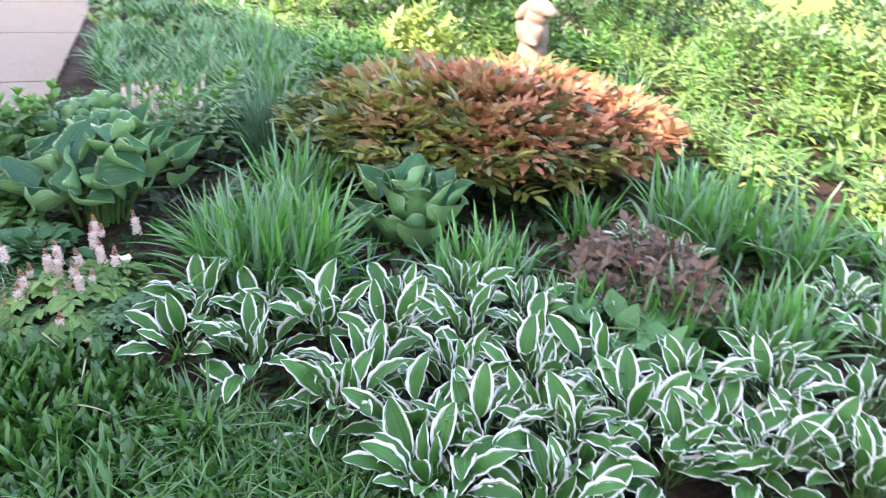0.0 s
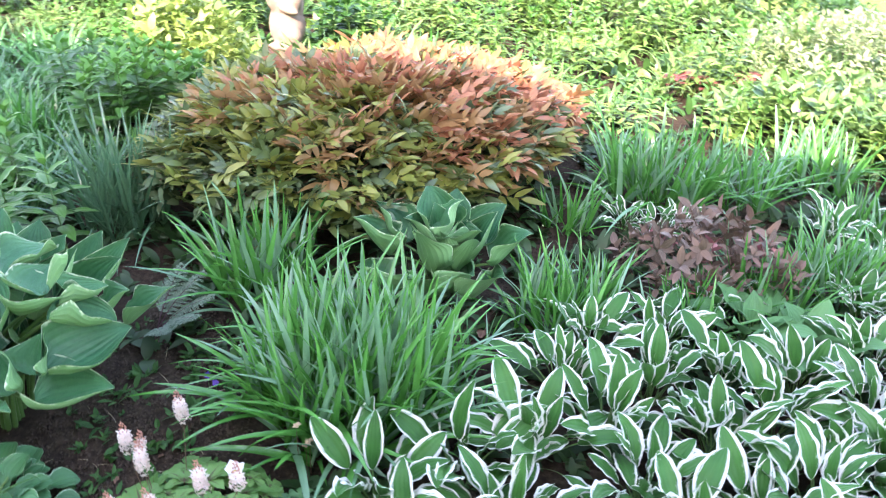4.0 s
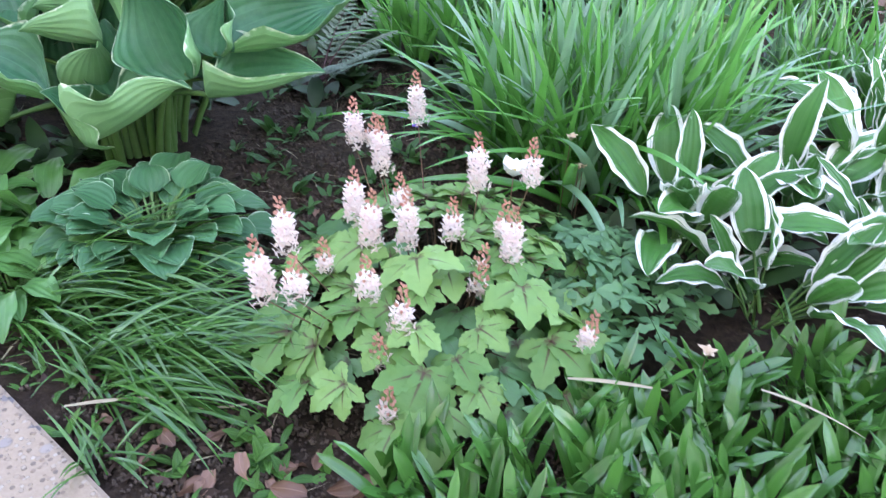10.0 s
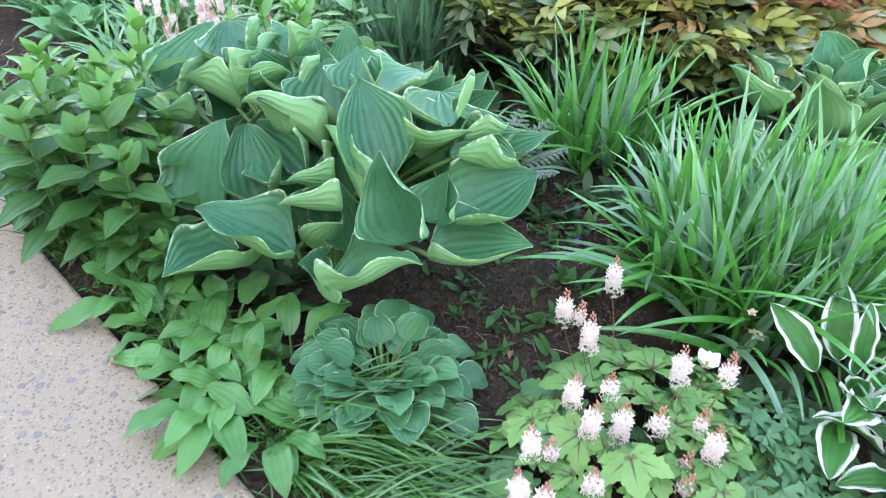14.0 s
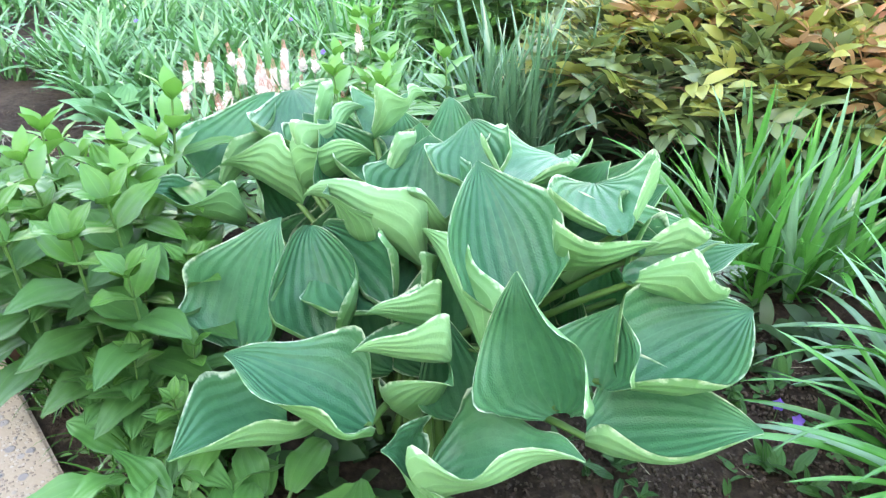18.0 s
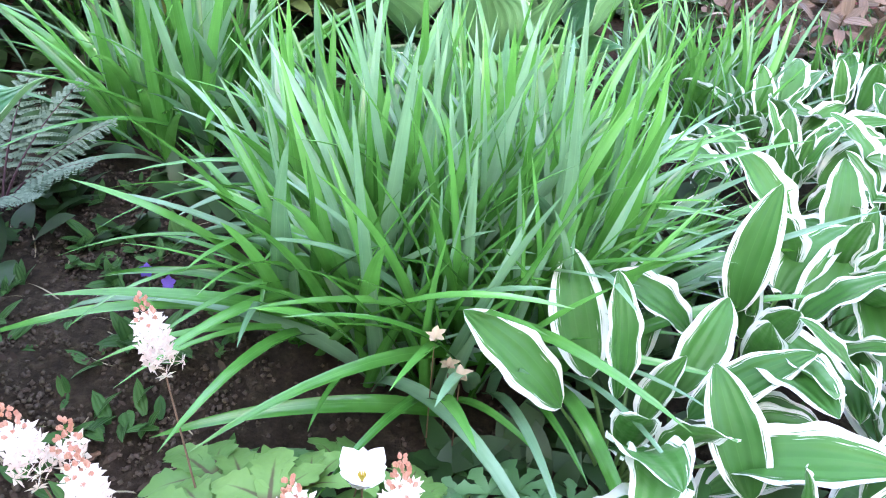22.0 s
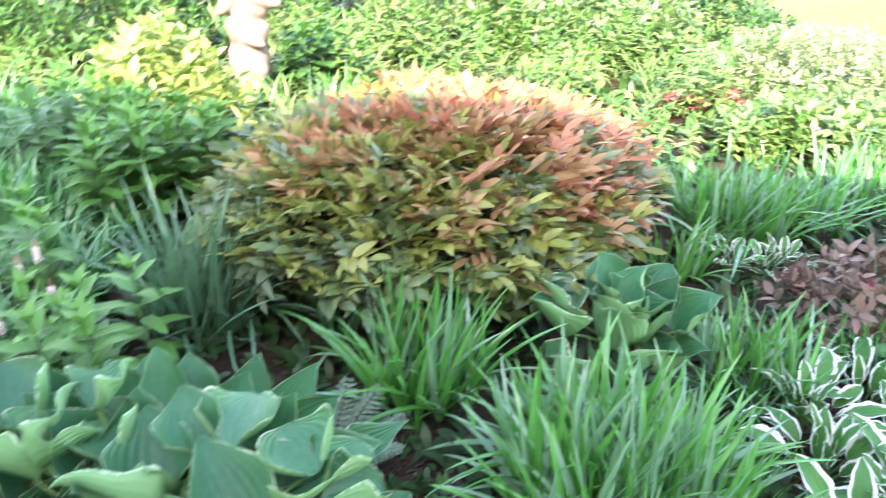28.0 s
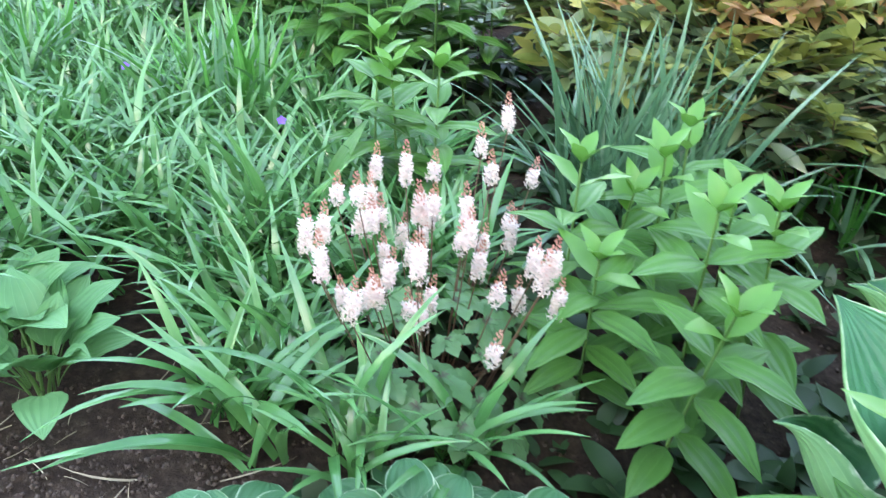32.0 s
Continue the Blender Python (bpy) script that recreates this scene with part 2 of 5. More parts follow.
M_ASTRED = leaf_mat("raspberry_young_leaf", (0.34, 0.08, 0.09), (0.56, 0.22, 0.21), 0.5, 0.2, island=True)
M_FERN = leaf_mat("silver_fern_leaflet", (0.07, 0.14, 0.08), (0.27, 0.37, 0.25), 0.6, 0.15, island=True, gloss=0.3)
M_FERNRIB = plain_mat("purple_fern_rib", (0.08, 0.03, 0.045), (0.14, 0.06, 0.07))
# bright leaf whose pale end paints sun glints at the back
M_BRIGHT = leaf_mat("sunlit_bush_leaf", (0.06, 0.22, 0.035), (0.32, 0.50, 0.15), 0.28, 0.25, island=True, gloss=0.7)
# dark bush leaf, which also paints the shadow between bushes
M_BUSHDARK = leaf_mat("woodland_and_shade_leaf", (0.018, 0.085, 0.018), (0.10, 0.27, 0.055), 0.32, 0.22, island=True)
M_LIME = leaf_mat("golden_bush_leaf", (0.22, 0.40, 0.06), (0.50, 0.62, 0.20), 0.36, 0.3, island=True)
M_PALEBUSH = leaf_mat("pale_flowering_mound_leaf", (0.26, 0.38, 0.16), (0.55, 0.62, 0.36), 0.5, 0.25, island=True)
M_WHITE = plain_mat("white_petal", (0.78, 0.77, 0.74), (0.86, 0.86, 0.84), 30, 0.6, 0.1)
M_FLORET = leaf_mat("cream_floret", (0.93, 0.72, 0.64), (1.0, 0.95, 0.90), 0.6, 0.3, island=True)
M_BUD = leaf_mat("pink_bud", (0.60, 0.26, 0.17), (0.95, 0.58, 0.46), 0.6, 0.2, island=True)
M_TAN = plain_mat("withered_flower", (0.42, 0.30, 0.19), (0.62, 0.50, 0.36), 50)
M_YELLOW = plain_mat("yellow_stamens", (0.6, 0.45, 0.05), (0.7, 0.55, 0.1))
M_LAVENDER = plain_mat("lavender_floret", (0.34, 0.30, 0.52), (0.52, 0.48, 0.68), 40, 0.6)
M_VIOLET = plain_mat("violet_petal", (0.10, 0.04, 0.42), (0.22, 0.12, 0.62), 40, 0.5)
M_DEAD = leaf_mat("dry_brown_leaf", (0.13, 0.06, 0.035), (0.38, 0.21, 0.14), 0.6, 0.1, veins=2, vein_depth=0.4)
M_STRAW = leaf_mat("straw_blade", (0.36, 0.30, 0.18), (0.58, 0.50, 0.33), 0.5, 0.15, island=True)
M_STONE = plain_mat("weathered_pinkish_stone", (0.20, 0.14, 0.11), (0.38, 0.29, 0.24), 22, 0.85, 0.6, 0.012)
M_RENDER = plain_mat("shade_wall_render", (0.62, 0.58, 0.52), (0.70, 0.66, 0.60), 6, 0.85)


def soil_mat():
    m, t, p = nodes_of("soil_and_turf")
    tc = t.nodes.new("ShaderNodeTexCoord").outputs["Object"]
    n = noise_of(t, 42, 8, 0.72, tc)
    big = noise_of(t, 2.2, 4, 0.6, tc)
    dirt = ramp(t, mth(t, "MULTIPLY_ADD", big, 0.5, mth(t, "MULTIPLY_ADD", n, 0.9, -0.2)), (0.25, (0.02, 0.013, 0.009)), (0.5, (0.062, 0.042, 0.029)), (0.72, (0.12, 0.086, 0.062)), (0.92, (0.23, 0.185, 0.14)))
    turf = mix(t, noise_of(t, 9, 6, 0.7, tc), (0.16, 0.26, 0.05), (0.34, 0.44, 0.12))
    sep = t.nodes.new("ShaderNodeSeparateXYZ")
    t.links.new(tc, sep.inputs[0])
    far = mth(t, "MULTIPLY", mth(t, "SUBTRACT", mth(t, "MULTIPLY_ADD", big, 1.4, mth(t, "MULTIPLY_ADD", sep.outputs[0], 0.42, sep.outputs[1])), 11.2), 1.6, clamp=True)
    t.links.new(mix(t, far, dirt, turf), p.inputs["Base Color"])
    p.inputs["Roughness"].default_value = 0.92
    p.inputs["Specular IOR Level"].default_value = 0.2
    t.links.new(bump(t, n, 1.0, 0.03), p.inputs["Normal"])
    return m


def aggregate_mat():
    """Washed concrete: pale sand ground with small grey, white and brown pebbles."""
    m, t, p = nodes_of("exposed_aggregate_concrete")
    tc = t.nodes.new("ShaderNodeTexCoord").outputs["Object"]
    cols = []
    dist = None
    for scale in (105, 34):
        vo = t.nodes.new("ShaderNodeTexVoronoi")
        vo.inputs["Scale"].default_value = scale
        t.links.new(tc, vo.inputs["Vector"])
        sp = t.nodes.new("ShaderNodeSeparateColor")
        t.links.new(vo.outputs["Color"], sp.inputs[0])
        cols.append((vo.outputs["Distance"], sp.outputs[0], sp.outputs[1]))
    big = noise_of(t, 3.0, 5, 0.6, tc)
    ground = mix(t, big, (0.235, 0.172, 0.115), (0.37, 0.275, 0.19))
    sand = mix(t, noise_of(t, 190, 2, 0.6, tc), ground, (0.43, 0.335, 0.24))
    peb = ramp(t, cols[0][1], (0.0, (0.09, 0.075, 0.07)), (0.38, (0.235, 0.165, 0.115)), (0.6, (0.37, 0.295, 0.22)), (1.0, (0.50, 0.435, 0.36)))
    on = mth(t, "MULTIPLY", mth(t, "SUBTRACT", 0.42, cols[0][0]), 9, clamp=True)
    c1 = mix(t, mth(t, "MULTIPLY", on, 0.68), sand, peb)
    peb2 = ramp(t, cols[1][2], (0.0, (0.10, 0.105, 0.12)), (0.5, (0.21, 0.20, 0.20)), (1.0, (0.36, 0.31, 0.27)))
    on2 = mth(t, "MULTIPLY", mth(t, "MULTIPLY", mth(t, "SUBTRACT", 0.38, cols[1][0]), 10, clamp=True), mth(t, "GREATER_THAN", cols[1][1], 0.68))
    c2 = mix(t, mth(t, "MULTIPLY", on2, 0.8), c1, peb2)
    stain = mth(t, "MULTIPLY", mth(t, "SUBTRACT", noise_of(t, 1.7, 4, 0.6, tc), 0.52), 2.2, clamp=True)
    t.links.new(mix(t, mth(t, "MULTIPLY", stain, 0.4), c2, (0.32, 0.22, 0.16)), p.inputs["Base Color"])
    p.inputs["Roughness"].default_value = 0.75
    hgt = mth(t, "ADD", on, mth(t, "MULTIPLY", on2, 0.8))
    t.links.new(bump(t, hgt, 0.6, 0.005), p.inputs["Normal"])
    return m


M_SOIL = soil_mat()
M_AGG = aggregate_mat()
M_BRICKEDGE = plain_mat("red_brown_slab_edge", (0.22, 0.10, 0.075), (0.36, 0.20, 0.15), 40, 0.85, 0.5)


# ---------- mesh tools ----------
class Piece:
    """Vertices, quads, uvs and a material slot per quad, as arrays."""

    def __init__(self, v, f, uv, mi):
        self.v, self.f, self.uv, self.mi = np.array(v, float), np.array(f, int).reshape(-1, 4), np.array(uv, float), np.array(mi, int)


def merged(*ps):
    off, v, f, uv, mi = 0, [], [], [], []
    for p in ps:
        v.append(p.v), f.append(p.f + off), uv.append(p.uv), mi.append(p.mi)
        off += len(p.v)
    return Piece(np.concatenate(v), np.concatenate(f), np.concatenate(uv), np.concatenate(mi))


def moved(p, m, slot=None):
    a = np.array(m)
    return Piece(p.v @ a[:3, :3].T + a[:3, 3], p.f, p.uv, p.mi if slot is None else np.full(len(p.f), slot))


def mesh_of(name, p, mats, smooth=True):
    me = bpy.data.meshes.new(name)
    me.vertices.add(len(p.v))
    me.vertices.foreach_set("co", p.v.ravel())
    me.loops.add(p.f.size)
    me.loops.foreach_set("vertex_index", p.f.ravel())
    me.polygons.add(len(p.f))
    me.polygons.foreach_set("loop_start", np.arange(0, p.f.size, 4))
    me.polygons.foreach_set("material_index", p.mi)
    layer = me.uv_layers.new(name="UVMap")
    layer.data.foreach_set("uv", p.uv[p.f.ravel()].ravel())
    me.polygons.foreach_set("use_smooth", np.full(len(p.f), smooth))
    me.update(calc_edges=True)
    for m in mats:
        me.materials.append(m)
    return me


def part(name, mesh, parent, m=None, label="", kind=""):
    ob = new(name, mesh)
    ob.parent = parent
    if m is not None:
        ob.matrix_basis = m
    return tagged(ob, label, kind=kind)


def thing(name, x, y, label, category, group="", z=0.0, rz=0.0, kind=""):
    ob = new(name)
    ob.empty_display_size = 0.05
    ob.matrix_basis = pose(x, y, z, 0, 0, rz)
    return tagged(ob, label, category, group, kind)


rng = np.random.default_rng(7)


def U(a, b):
    return float(rng.uniform(a, b))


def lance(v):
    return math.sin(math.pi * v ** 0.75) ** 0.85


def heart(v):
    return min(1.0, 0.36 + 3.6 * v) * math.cos(math.pi / 2 * max(0.0, (v - 0.26) / 0.74)) ** 0.95


def pointed(v):
    return min(1.0, 0.30 + 3.0 * v ** 0.8) * math.cos(math.pi / 2 * max(0.0, (v - 0.32) / 0.68)) ** 1.12


def roundish(v):
    return min(1.0, 0.36 + 3.2 * v) * math.cos(math.pi / 2 * max(0.0, (v - 0.34) / 0.66)) ** 0.72


def oval(v):
    return math.sin(math.pi * min(1, 0.05 + 0.95 * v) ** 0.85) ** 0.75


def ellipse(v):
    return math.sin(math.pi * v ** 0.88) ** 0.68


def sword(v):
    return min(1.0, 0.7 + v * 1.5) * (1 - v) ** 0.62


def tongue(v):
    return min(1.0, 0.55 + 1.2 * v) * max(0.0, 1 - v ** 8) ** 0.55


def toothed(v):
    """A lobe that widens to its shoulder, with three teeth a side."""
    body = (0.42 + 1.05 * v) if v < 0.55 else (1.0 - ((v - 0.55) / 0.45) ** 1.7)
    return max(0.0, body * (1 + (0.36 * ((v * 6.0) % 1.0) - 0.16) * (v > 0.28)))


def notched(v):
    body = (0.25 + 0.9 * v) if v < 0.7 else 0.88 * (1.0 - ((v - 0.7) / 0.3) ** 1.5)
    return max(0.0, body * (1 + 0.5 * (((v * 4.0) % 1.0) - 0.5) * (v > 0.4)))


def strap(v):
    return min(1.0, 0.55 + v * 1.5) * (1 - v ** 3.2)


def leaf(length, width, profile, p0, p1, fold=0.3, wave=0.0, waves=3.0, stalk=0.0, stalk_pitch=70, radius=0.004, nx=6, ny=9, curl=0.0, phase=0.0, twist=0.0, slots=(0, 1), lean=0.0, bend=1.0, back=None, flat=0.3, hook=0.0):
    """A leaf that springs from the origin: a stalk, then a blade that bends from pitch p0 to p1 (degrees above level) along +y.
    fold: how far the sides rise, curl: how far their rims roll back, wave: ripple of the rims."""
    v, f, uv, mi = [], [], [], []
    y = z = 0.0
    if stalk:
        n = 5
        for i in range(n + 1):
            s = i / n
            if i:
                a = radians(stalk_pitch + (p0 - stalk_pitch) * s ** 2)
                y, z = y + math.cos(a) * stalk / n, z + math.sin(a) * stalk / n
            r = radius * (1.3 - 0.45 * s)
            for k in range(4):
                q = math.tau * k / 4
                v.append((r * math.cos(q), y + r * math.sin(q) * 0.7, z + r * math.sin(q) * 0.7)), uv.append((k / 4, 0))
            if i:
                b = (i - 1) * 4
                for k in range(4):
                    f.append((b + k, b + (k + 1) % 4, b + 4 + (k + 1) % 4, b + 4 + k)), mi.append(slots[1])
    o = len(v)
    for i in range(ny + 1):
        s = i / ny
        a = radians(p0 + (p1 - p0) * s ** bend - hook * max(0.0, s - 0.7) ** 2 * 11)
        if i:
            y, z = y + math.cos(a) * length / ny, z + math.sin(a) * length / ny
        half = width / 2 * max(profile(s), 0.015)
        tw = twist * s
        for k in range(nx + 1):
            q = 2 * k / nx - 1
            ang = max(0.02, fold * (1 - flat * s))
            across = half * math.sin(ang * q) / ang
            up = half * (1 - math.cos(ang * q)) / ang - half * curl * max(0, abs(q) - 0.55) ** 2 * 3
            up += wave * half * abs(q) ** 2 * math.sin(waves * math.tau * s + phase + (1.3 if q > 0 else 0)) * min(1, 3 * s + 0.3)
            ca, sa = across * math.cos(tw) - up * math.sin(tw), across * math.sin(tw) + up * math.cos(tw)
            v.append((ca + lean * s * s * length, y - sa * math.sin(a), z + sa * math.cos(a)))
            uv.append((k / nx, s))
    for i in range(ny):
        for k in range(nx):
            b = o + i * (nx + 1) + k
            f.append((b, b + 1, b + nx + 2, b + nx + 1)), mi.append(slots[0])
    if back is not None:      # the underside, a leaf's thickness below
        n2, count = len(v), (nx + 1) * (ny + 1)
        for j in range(count):
            s = (j // (nx + 1)) / ny
            a = radians(p0 + (p1 - p0) * s ** bend)
            x0, y0, z0 = v[o + j]
            q = 2 * (j % (nx + 1)) / nx - 1
            t0 = 0.0016 * (1 - abs(q) ** 6)
            v.append((x0 + t0 * q * fold, y0 + t0 * math.sin(a), z0 - t0 * math.cos(a))), uv.append(uv[o + j])
        for i in range(ny):
            for k in range(nx):
                c = n2 + i * (nx + 1) + k
                f.append((c, c + nx + 1, c + nx + 2, c + 1)), mi.append(back)
    return Piece(v, f, uv, mi)


def tube(a, b, r0, r1, sides=5, steps=3, sag=0.0, slot=0):
    a, b = Vector(a), Vector(b)
    d = (b - a).normalized()
    s1 = d.orthogonal().normalized()
    s2 = d.cross(s1)
    v, f, uv, mi = [], [], [], []
    for i in range(steps + 1):
        s = i / steps
        c = a.lerp(b, s) + Vector((0, 0, -sag * 4 * s * (1 - s)))
        r = r0 + (r1 - r0) * s
        for k in range(sides):
            q = math.tau * k / sides
            v.append(tuple(c + s1 * (r * math.cos(q)) + s2 * (r * math.sin(q)))), uv.append((0.5, s))
        if i:
            o = (i - 1) * sides
            for k in range(sides):
                f.append((o + k, o + (k + 1) % sides, o + sides + (k + 1) % sides, o + sides + k)), mi.append(slot)
    return Piece(v, f, uv, mi)


def spin(z=0.0, x=0.0, y=0.0, s=1.0, loc=(0, 0, 0)):
    return Matrix.LocRotScale(loc, Euler((radians(x), radians(y), radians(z))), (s, s, s))


# ---------- ground, walkway, added shade wall ---
def edge_y(x):
    return 0.235 - 0.452 * x + (0.11 if x < -2.19 else 0.0)


def soil_z(x, y):
    return 0.03 * (noise.noise((x * 2.1, y * 2.1, 0))) + 0.012 * noise.noise((x * 11, y * 11, 3)) - 0.017


def ground():
    """One sheet: fine and uneven under the beds, coarse out to the horizon."""
    xs = np.concatenate([[-900, -200, -60, -20, -10], np.linspace(-7, 7, 141), [10, 20, 60, 200, 900]])
    ys = np.concatenate([[-900, -200, -60, -20, -8], np.linspace(-3, 9, 121), [12, 16, 22, 40, 90, 250, 900]])
    v = []
    for y in ys:
        for x in xs:
            h = 0.0
            if abs(x) < 8 and -4 < y < 10:
                h = soil_z(x, y) + 0.005
                d = (y - edge_y(x)) * 0.91
                if d < 0.12:
                    h = min(h, -0.012)
                if d < -0.04:
                    h = -0.09
            v.append((x, y, h - 0.005))
    n = len(xs)
    f = [(j * n + i, j * n + i + 1, (j + 1) * n + i + 1, (j + 1) * n + i) for j in range(len(ys) - 1) for i in range(n - 1)]
    p = Piece(v, f, np.zeros((len(v), 2)), np.zeros(len(f)))
    tagged(new("ground", mesh_of("ground", p, [M_SOIL])), "dark crumbly garden soil that runs into sunlit turf", "ground", kind="structure")


ground()


def walkway():
    """Cast slabs side by side along the bed, their top a little above the soil."""
    along = Vector((1, -0.452, 0)).normalized()
    out = Vector((-along.y, along.x, 0)) * -1
    root = tagged(new("pavement"), "pale exposed-aggregate concrete walkway with small pebbles", "walkway", kind="structure")
    s = -12.0
    ln = 2.4
    while s < 5:
        bm = bmesh.new()
        bmesh.ops.create_cube(bm, size=1)
        bmesh.ops.scale(bm, vec=(ln - 0.012, 1.5, 0.13), verts=bm.verts)
        bmesh.ops.bevel(bm, geom=bm.edges, offset=0.008, segments=2, affect="EDGES")
        bm.normal_update()
        me = bpy.data.meshes.new("slab")
        for fc in bm.faces:
            fc.material_index = 0 if fc.normal.z > 0.3 else 1
        bm.to_mesh(me)
        bm.free()
        me.materials.append(M_AGG), me.materials.append(M_BRICKEDGE)
        mid = Vector((0, edge_y(0), 0)) + along * (s + ln / 2) + out * (0.65 if s < -2.5 else 0.75)
        part("slab", me, root, Matrix.Translation((mid.x, mid.y, -0.062)) @ Matrix.Rotation(math.atan2(along.y, along.x), 4, "Z"))
        s += ln


walkway()


# unseen wall, added to keep the sun off the front of the bed
def shade_wall():
    bm = bmesh.new()
    bmesh.ops.create_cube(bm, size=1)
    bmesh.ops.scale(bm, vec=(23.5, 0.3, 7.8), verts=bm.verts)
    bmesh.ops.bevel(bm, geom=bm.edges, offset=0.02, segments=1, affect="EDGES")
    me = bpy.data.meshes.new("shade_wall_mesh")
    bm.to_mesh(me)
    bm.free()
    me.materials.append(M_RENDER)
    ob = tagged(new("shade_wall_south", me), "unseen plain rendered wall, added to shade the bed", "wall", kind="structure")
    ob.matrix_basis = pose(1.44, -3.62, 2.25, 0, 0, -5)


shade_wall()


# ---------- hostas ----------
def hosta(name, x, y, label, group, meshes, rings, rz=0.0, category="hosta", z=0.0, wild=9):
    """rings: (how many, mesh numbers, tilt, scale, turn) from the heart outwards; every leaf is a part of its own."""
    root = thing(name, x, y, label, category, group, z, rz)
    for count, picks, tilt, size, turn in rings:
        for i in range(count):
            a = turn + 360 * i / count + U(-14, 14)
            me = meshes[picks[int(rng.integers(len(picks)))]]
            r = 0.02 + 0.03 * (size if tilt else 0.2)
            off = Vector((-math.sin(radians(a)) * r, math.cos(radians(a)) * r, 0))
            part("leaf", me, root, spin(a, tilt + U(-wild, wild), U(-wild, wild), size * U(0.84, 1.14), off))
    return root


blade_shapes = []
for k in range(8):
    # blades of one length, laid so that the tip lies straight ahead of the foot
    piece = leaf(0.26, 0.36, pointed, (-10, -4, -14, 0, -8, -16, -6, -2)[k], (10, 4, 14, -4, 12, 8, 16, -4)[k], (1.95, 1.7, 2.2, 1.85, 1.6, 2.0, 2.3, 1.8)[k], 0.10 + 0.05 * (k % 3), 1.2 + 0.25 * (k % 4),
                 nx=20, ny=18, curl=0.05 + 0.12 * (k % 3), phase=k * 1.9, twist=0.35 * (k % 3 - 1), lean=0.06 * (k % 2), bend=1.0, back=1, flat=0.5, hook=(30, 45, 60, 20, 50, 35, 70, 40)[k])
    end = Vector(piece.v[18 * 21 + 10])
    m = Matrix.Scale(1 / end.length, 4) @ end.rotation_difference(Vector((0, 1, 0))).to_matrix().to_4x4()
    blade_shapes.append(mesh_of("hosta_blade", moved(piece, m), [M_HOSTA, M_HOSTA_PALE]))
stalk_bow = mesh_of("leaf_stalk", merged(tube((0, 0, 0), (0, 0.10, 0.5), 0.0105, 0.0085, 6, 3, 0.03), tube((0, 0.10, 0.5), (0, 0, 1.0), 0.0085, 0.006, 6, 3, -0.03)), [M_STEM])


def placed_leaf(root, x, y, foot, tip, face, wide, shape, inward=0.0):
    """One leaf of a hosta: foot and tip of its blade, and the tilt of its upper face (degrees from straight up, towards -y)."""
    foot, tip = Vector(foot) - Vector((x, y, 0)), Vector(tip) - Vector((x, y, 0))
    ax = (tip - foot).normalized()
    up = Vector((U(-0.25, 0.25), -math.sin(radians(face)), math.cos(radians(face))))
    if face > 40:
        up.x -= 0.35 * ax.x
    if inward:
        up = Vector((-inward * tip.x, -inward * tip.y, 1.0 if face < 40 else 0.3))
    up = (up - ax * up.dot(ax)).normalized()
    n = (tip - foot).length
    w = wide / 0.24
    m = Matrix((ax.cross(up) * w, ax * n, up * w)).transposed().to_4x4()
    # a blade's own upper side is its local z
    part("leaf", blade_shapes[shape], root, Matrix.Translation(foot) @ m @ Matrix.Diagonal((0.26, 1, 0.26, 1)))
    base = Vector((foot.x * 0.35, foot.y * 0.35, -0.01))
    d = foot + ax * 0.01 - base
    q = d.to_track_quat("Z", "Y").to_matrix().to_4x4()
    part("leaf_stalk", stalk_bow, root, Matrix.Translation(base) @ q @ Matrix.Diagonal((1, 1, d.length, 1)))


SKIRT = [(-0.83, 1.29, 0.24, -0.59, 1.35, 0.31, -6, 0.21),
         (-1.04, 1.16, 0.16, -0.81, 1.19, 0.3, -6, 0.2),
         (-1.33, 1.2, 0.13, -1.39, 0.98, 0.23, -18, 0.19),
         (-1.14, 1.16, 0.24, -1.35, 1.09, 0.37, -6, 0.22),
         (-1.13, 1.29, 0.16, -1.02, 1.2, 0.35, -6, 0.13),
         (-1.07, 1.16, 0.15, -1.08, 1.09, 0.29, 15, 0.13),
         (-0.88, 1.3, 0.27, -0.97, 1.31, 0.5, 42, 0.21),
         (-0.8, 1.34, 0.33, -0.64, 1.54, 0.39, 12, 0.21),
         (-0.94, 1.44, 0.44, -0.79, 1.48, 0.51, -18, 0.18),
         (-1.02, 1.3, 0.2, -1.1, 1.34, 0.36, 42, 0.14),
         (-1.01, 1.3, 0.34, -1.2, 1.45, 0.45, -45, 0.15),
         (-0.83, 1.34, 0.31, -0.83, 1.4, 0.43, 40, 0.15)]
MIDDLE = [(-1.3, 1.3, 0.26, -1.42, 1.43, 0.41, 44, 0.2),
         (-1.5, 1.29, 0.19, -1.49, 1.43, 0.41, 44, 0.2),
         (-1.22, 1.37, 0.32, -1.41, 1.45, 0.4, 40, 0.19),
         (-1.1, 1.31, 0.36, -1.19, 1.24, 0.4, -40, 0.12),
         (-1.06, 1.27, 0.33, -1.18, 1.18, 0.37, -40, 0.14),
         (-1.65, 1.5, 0.32, -1.78, 1.36, 0.42, -35, 0.18),
         (-0.97, 1.34, 0.4, -1.12, 1.51, 0.57, 42, 0.2),
         (-1.21, 1.48, 0.42, -1.28, 1.64, 0.54, 44, 0.19),
         (-1.2, 1.45, 0.37, -1.43, 1.43, 0.47, -30, 0.2),
         (-1.52, 1.54, 0.38, -1.69, 1.5, 0.45, -45, 0.18),
         (-1.52, 1.55, 0.44, -1.46, 1.7, 0.55, -35, 0.17),
         (-1.73, 1.53, 0.37, -1.76, 1.79, 0.51, -30, 0.18)]
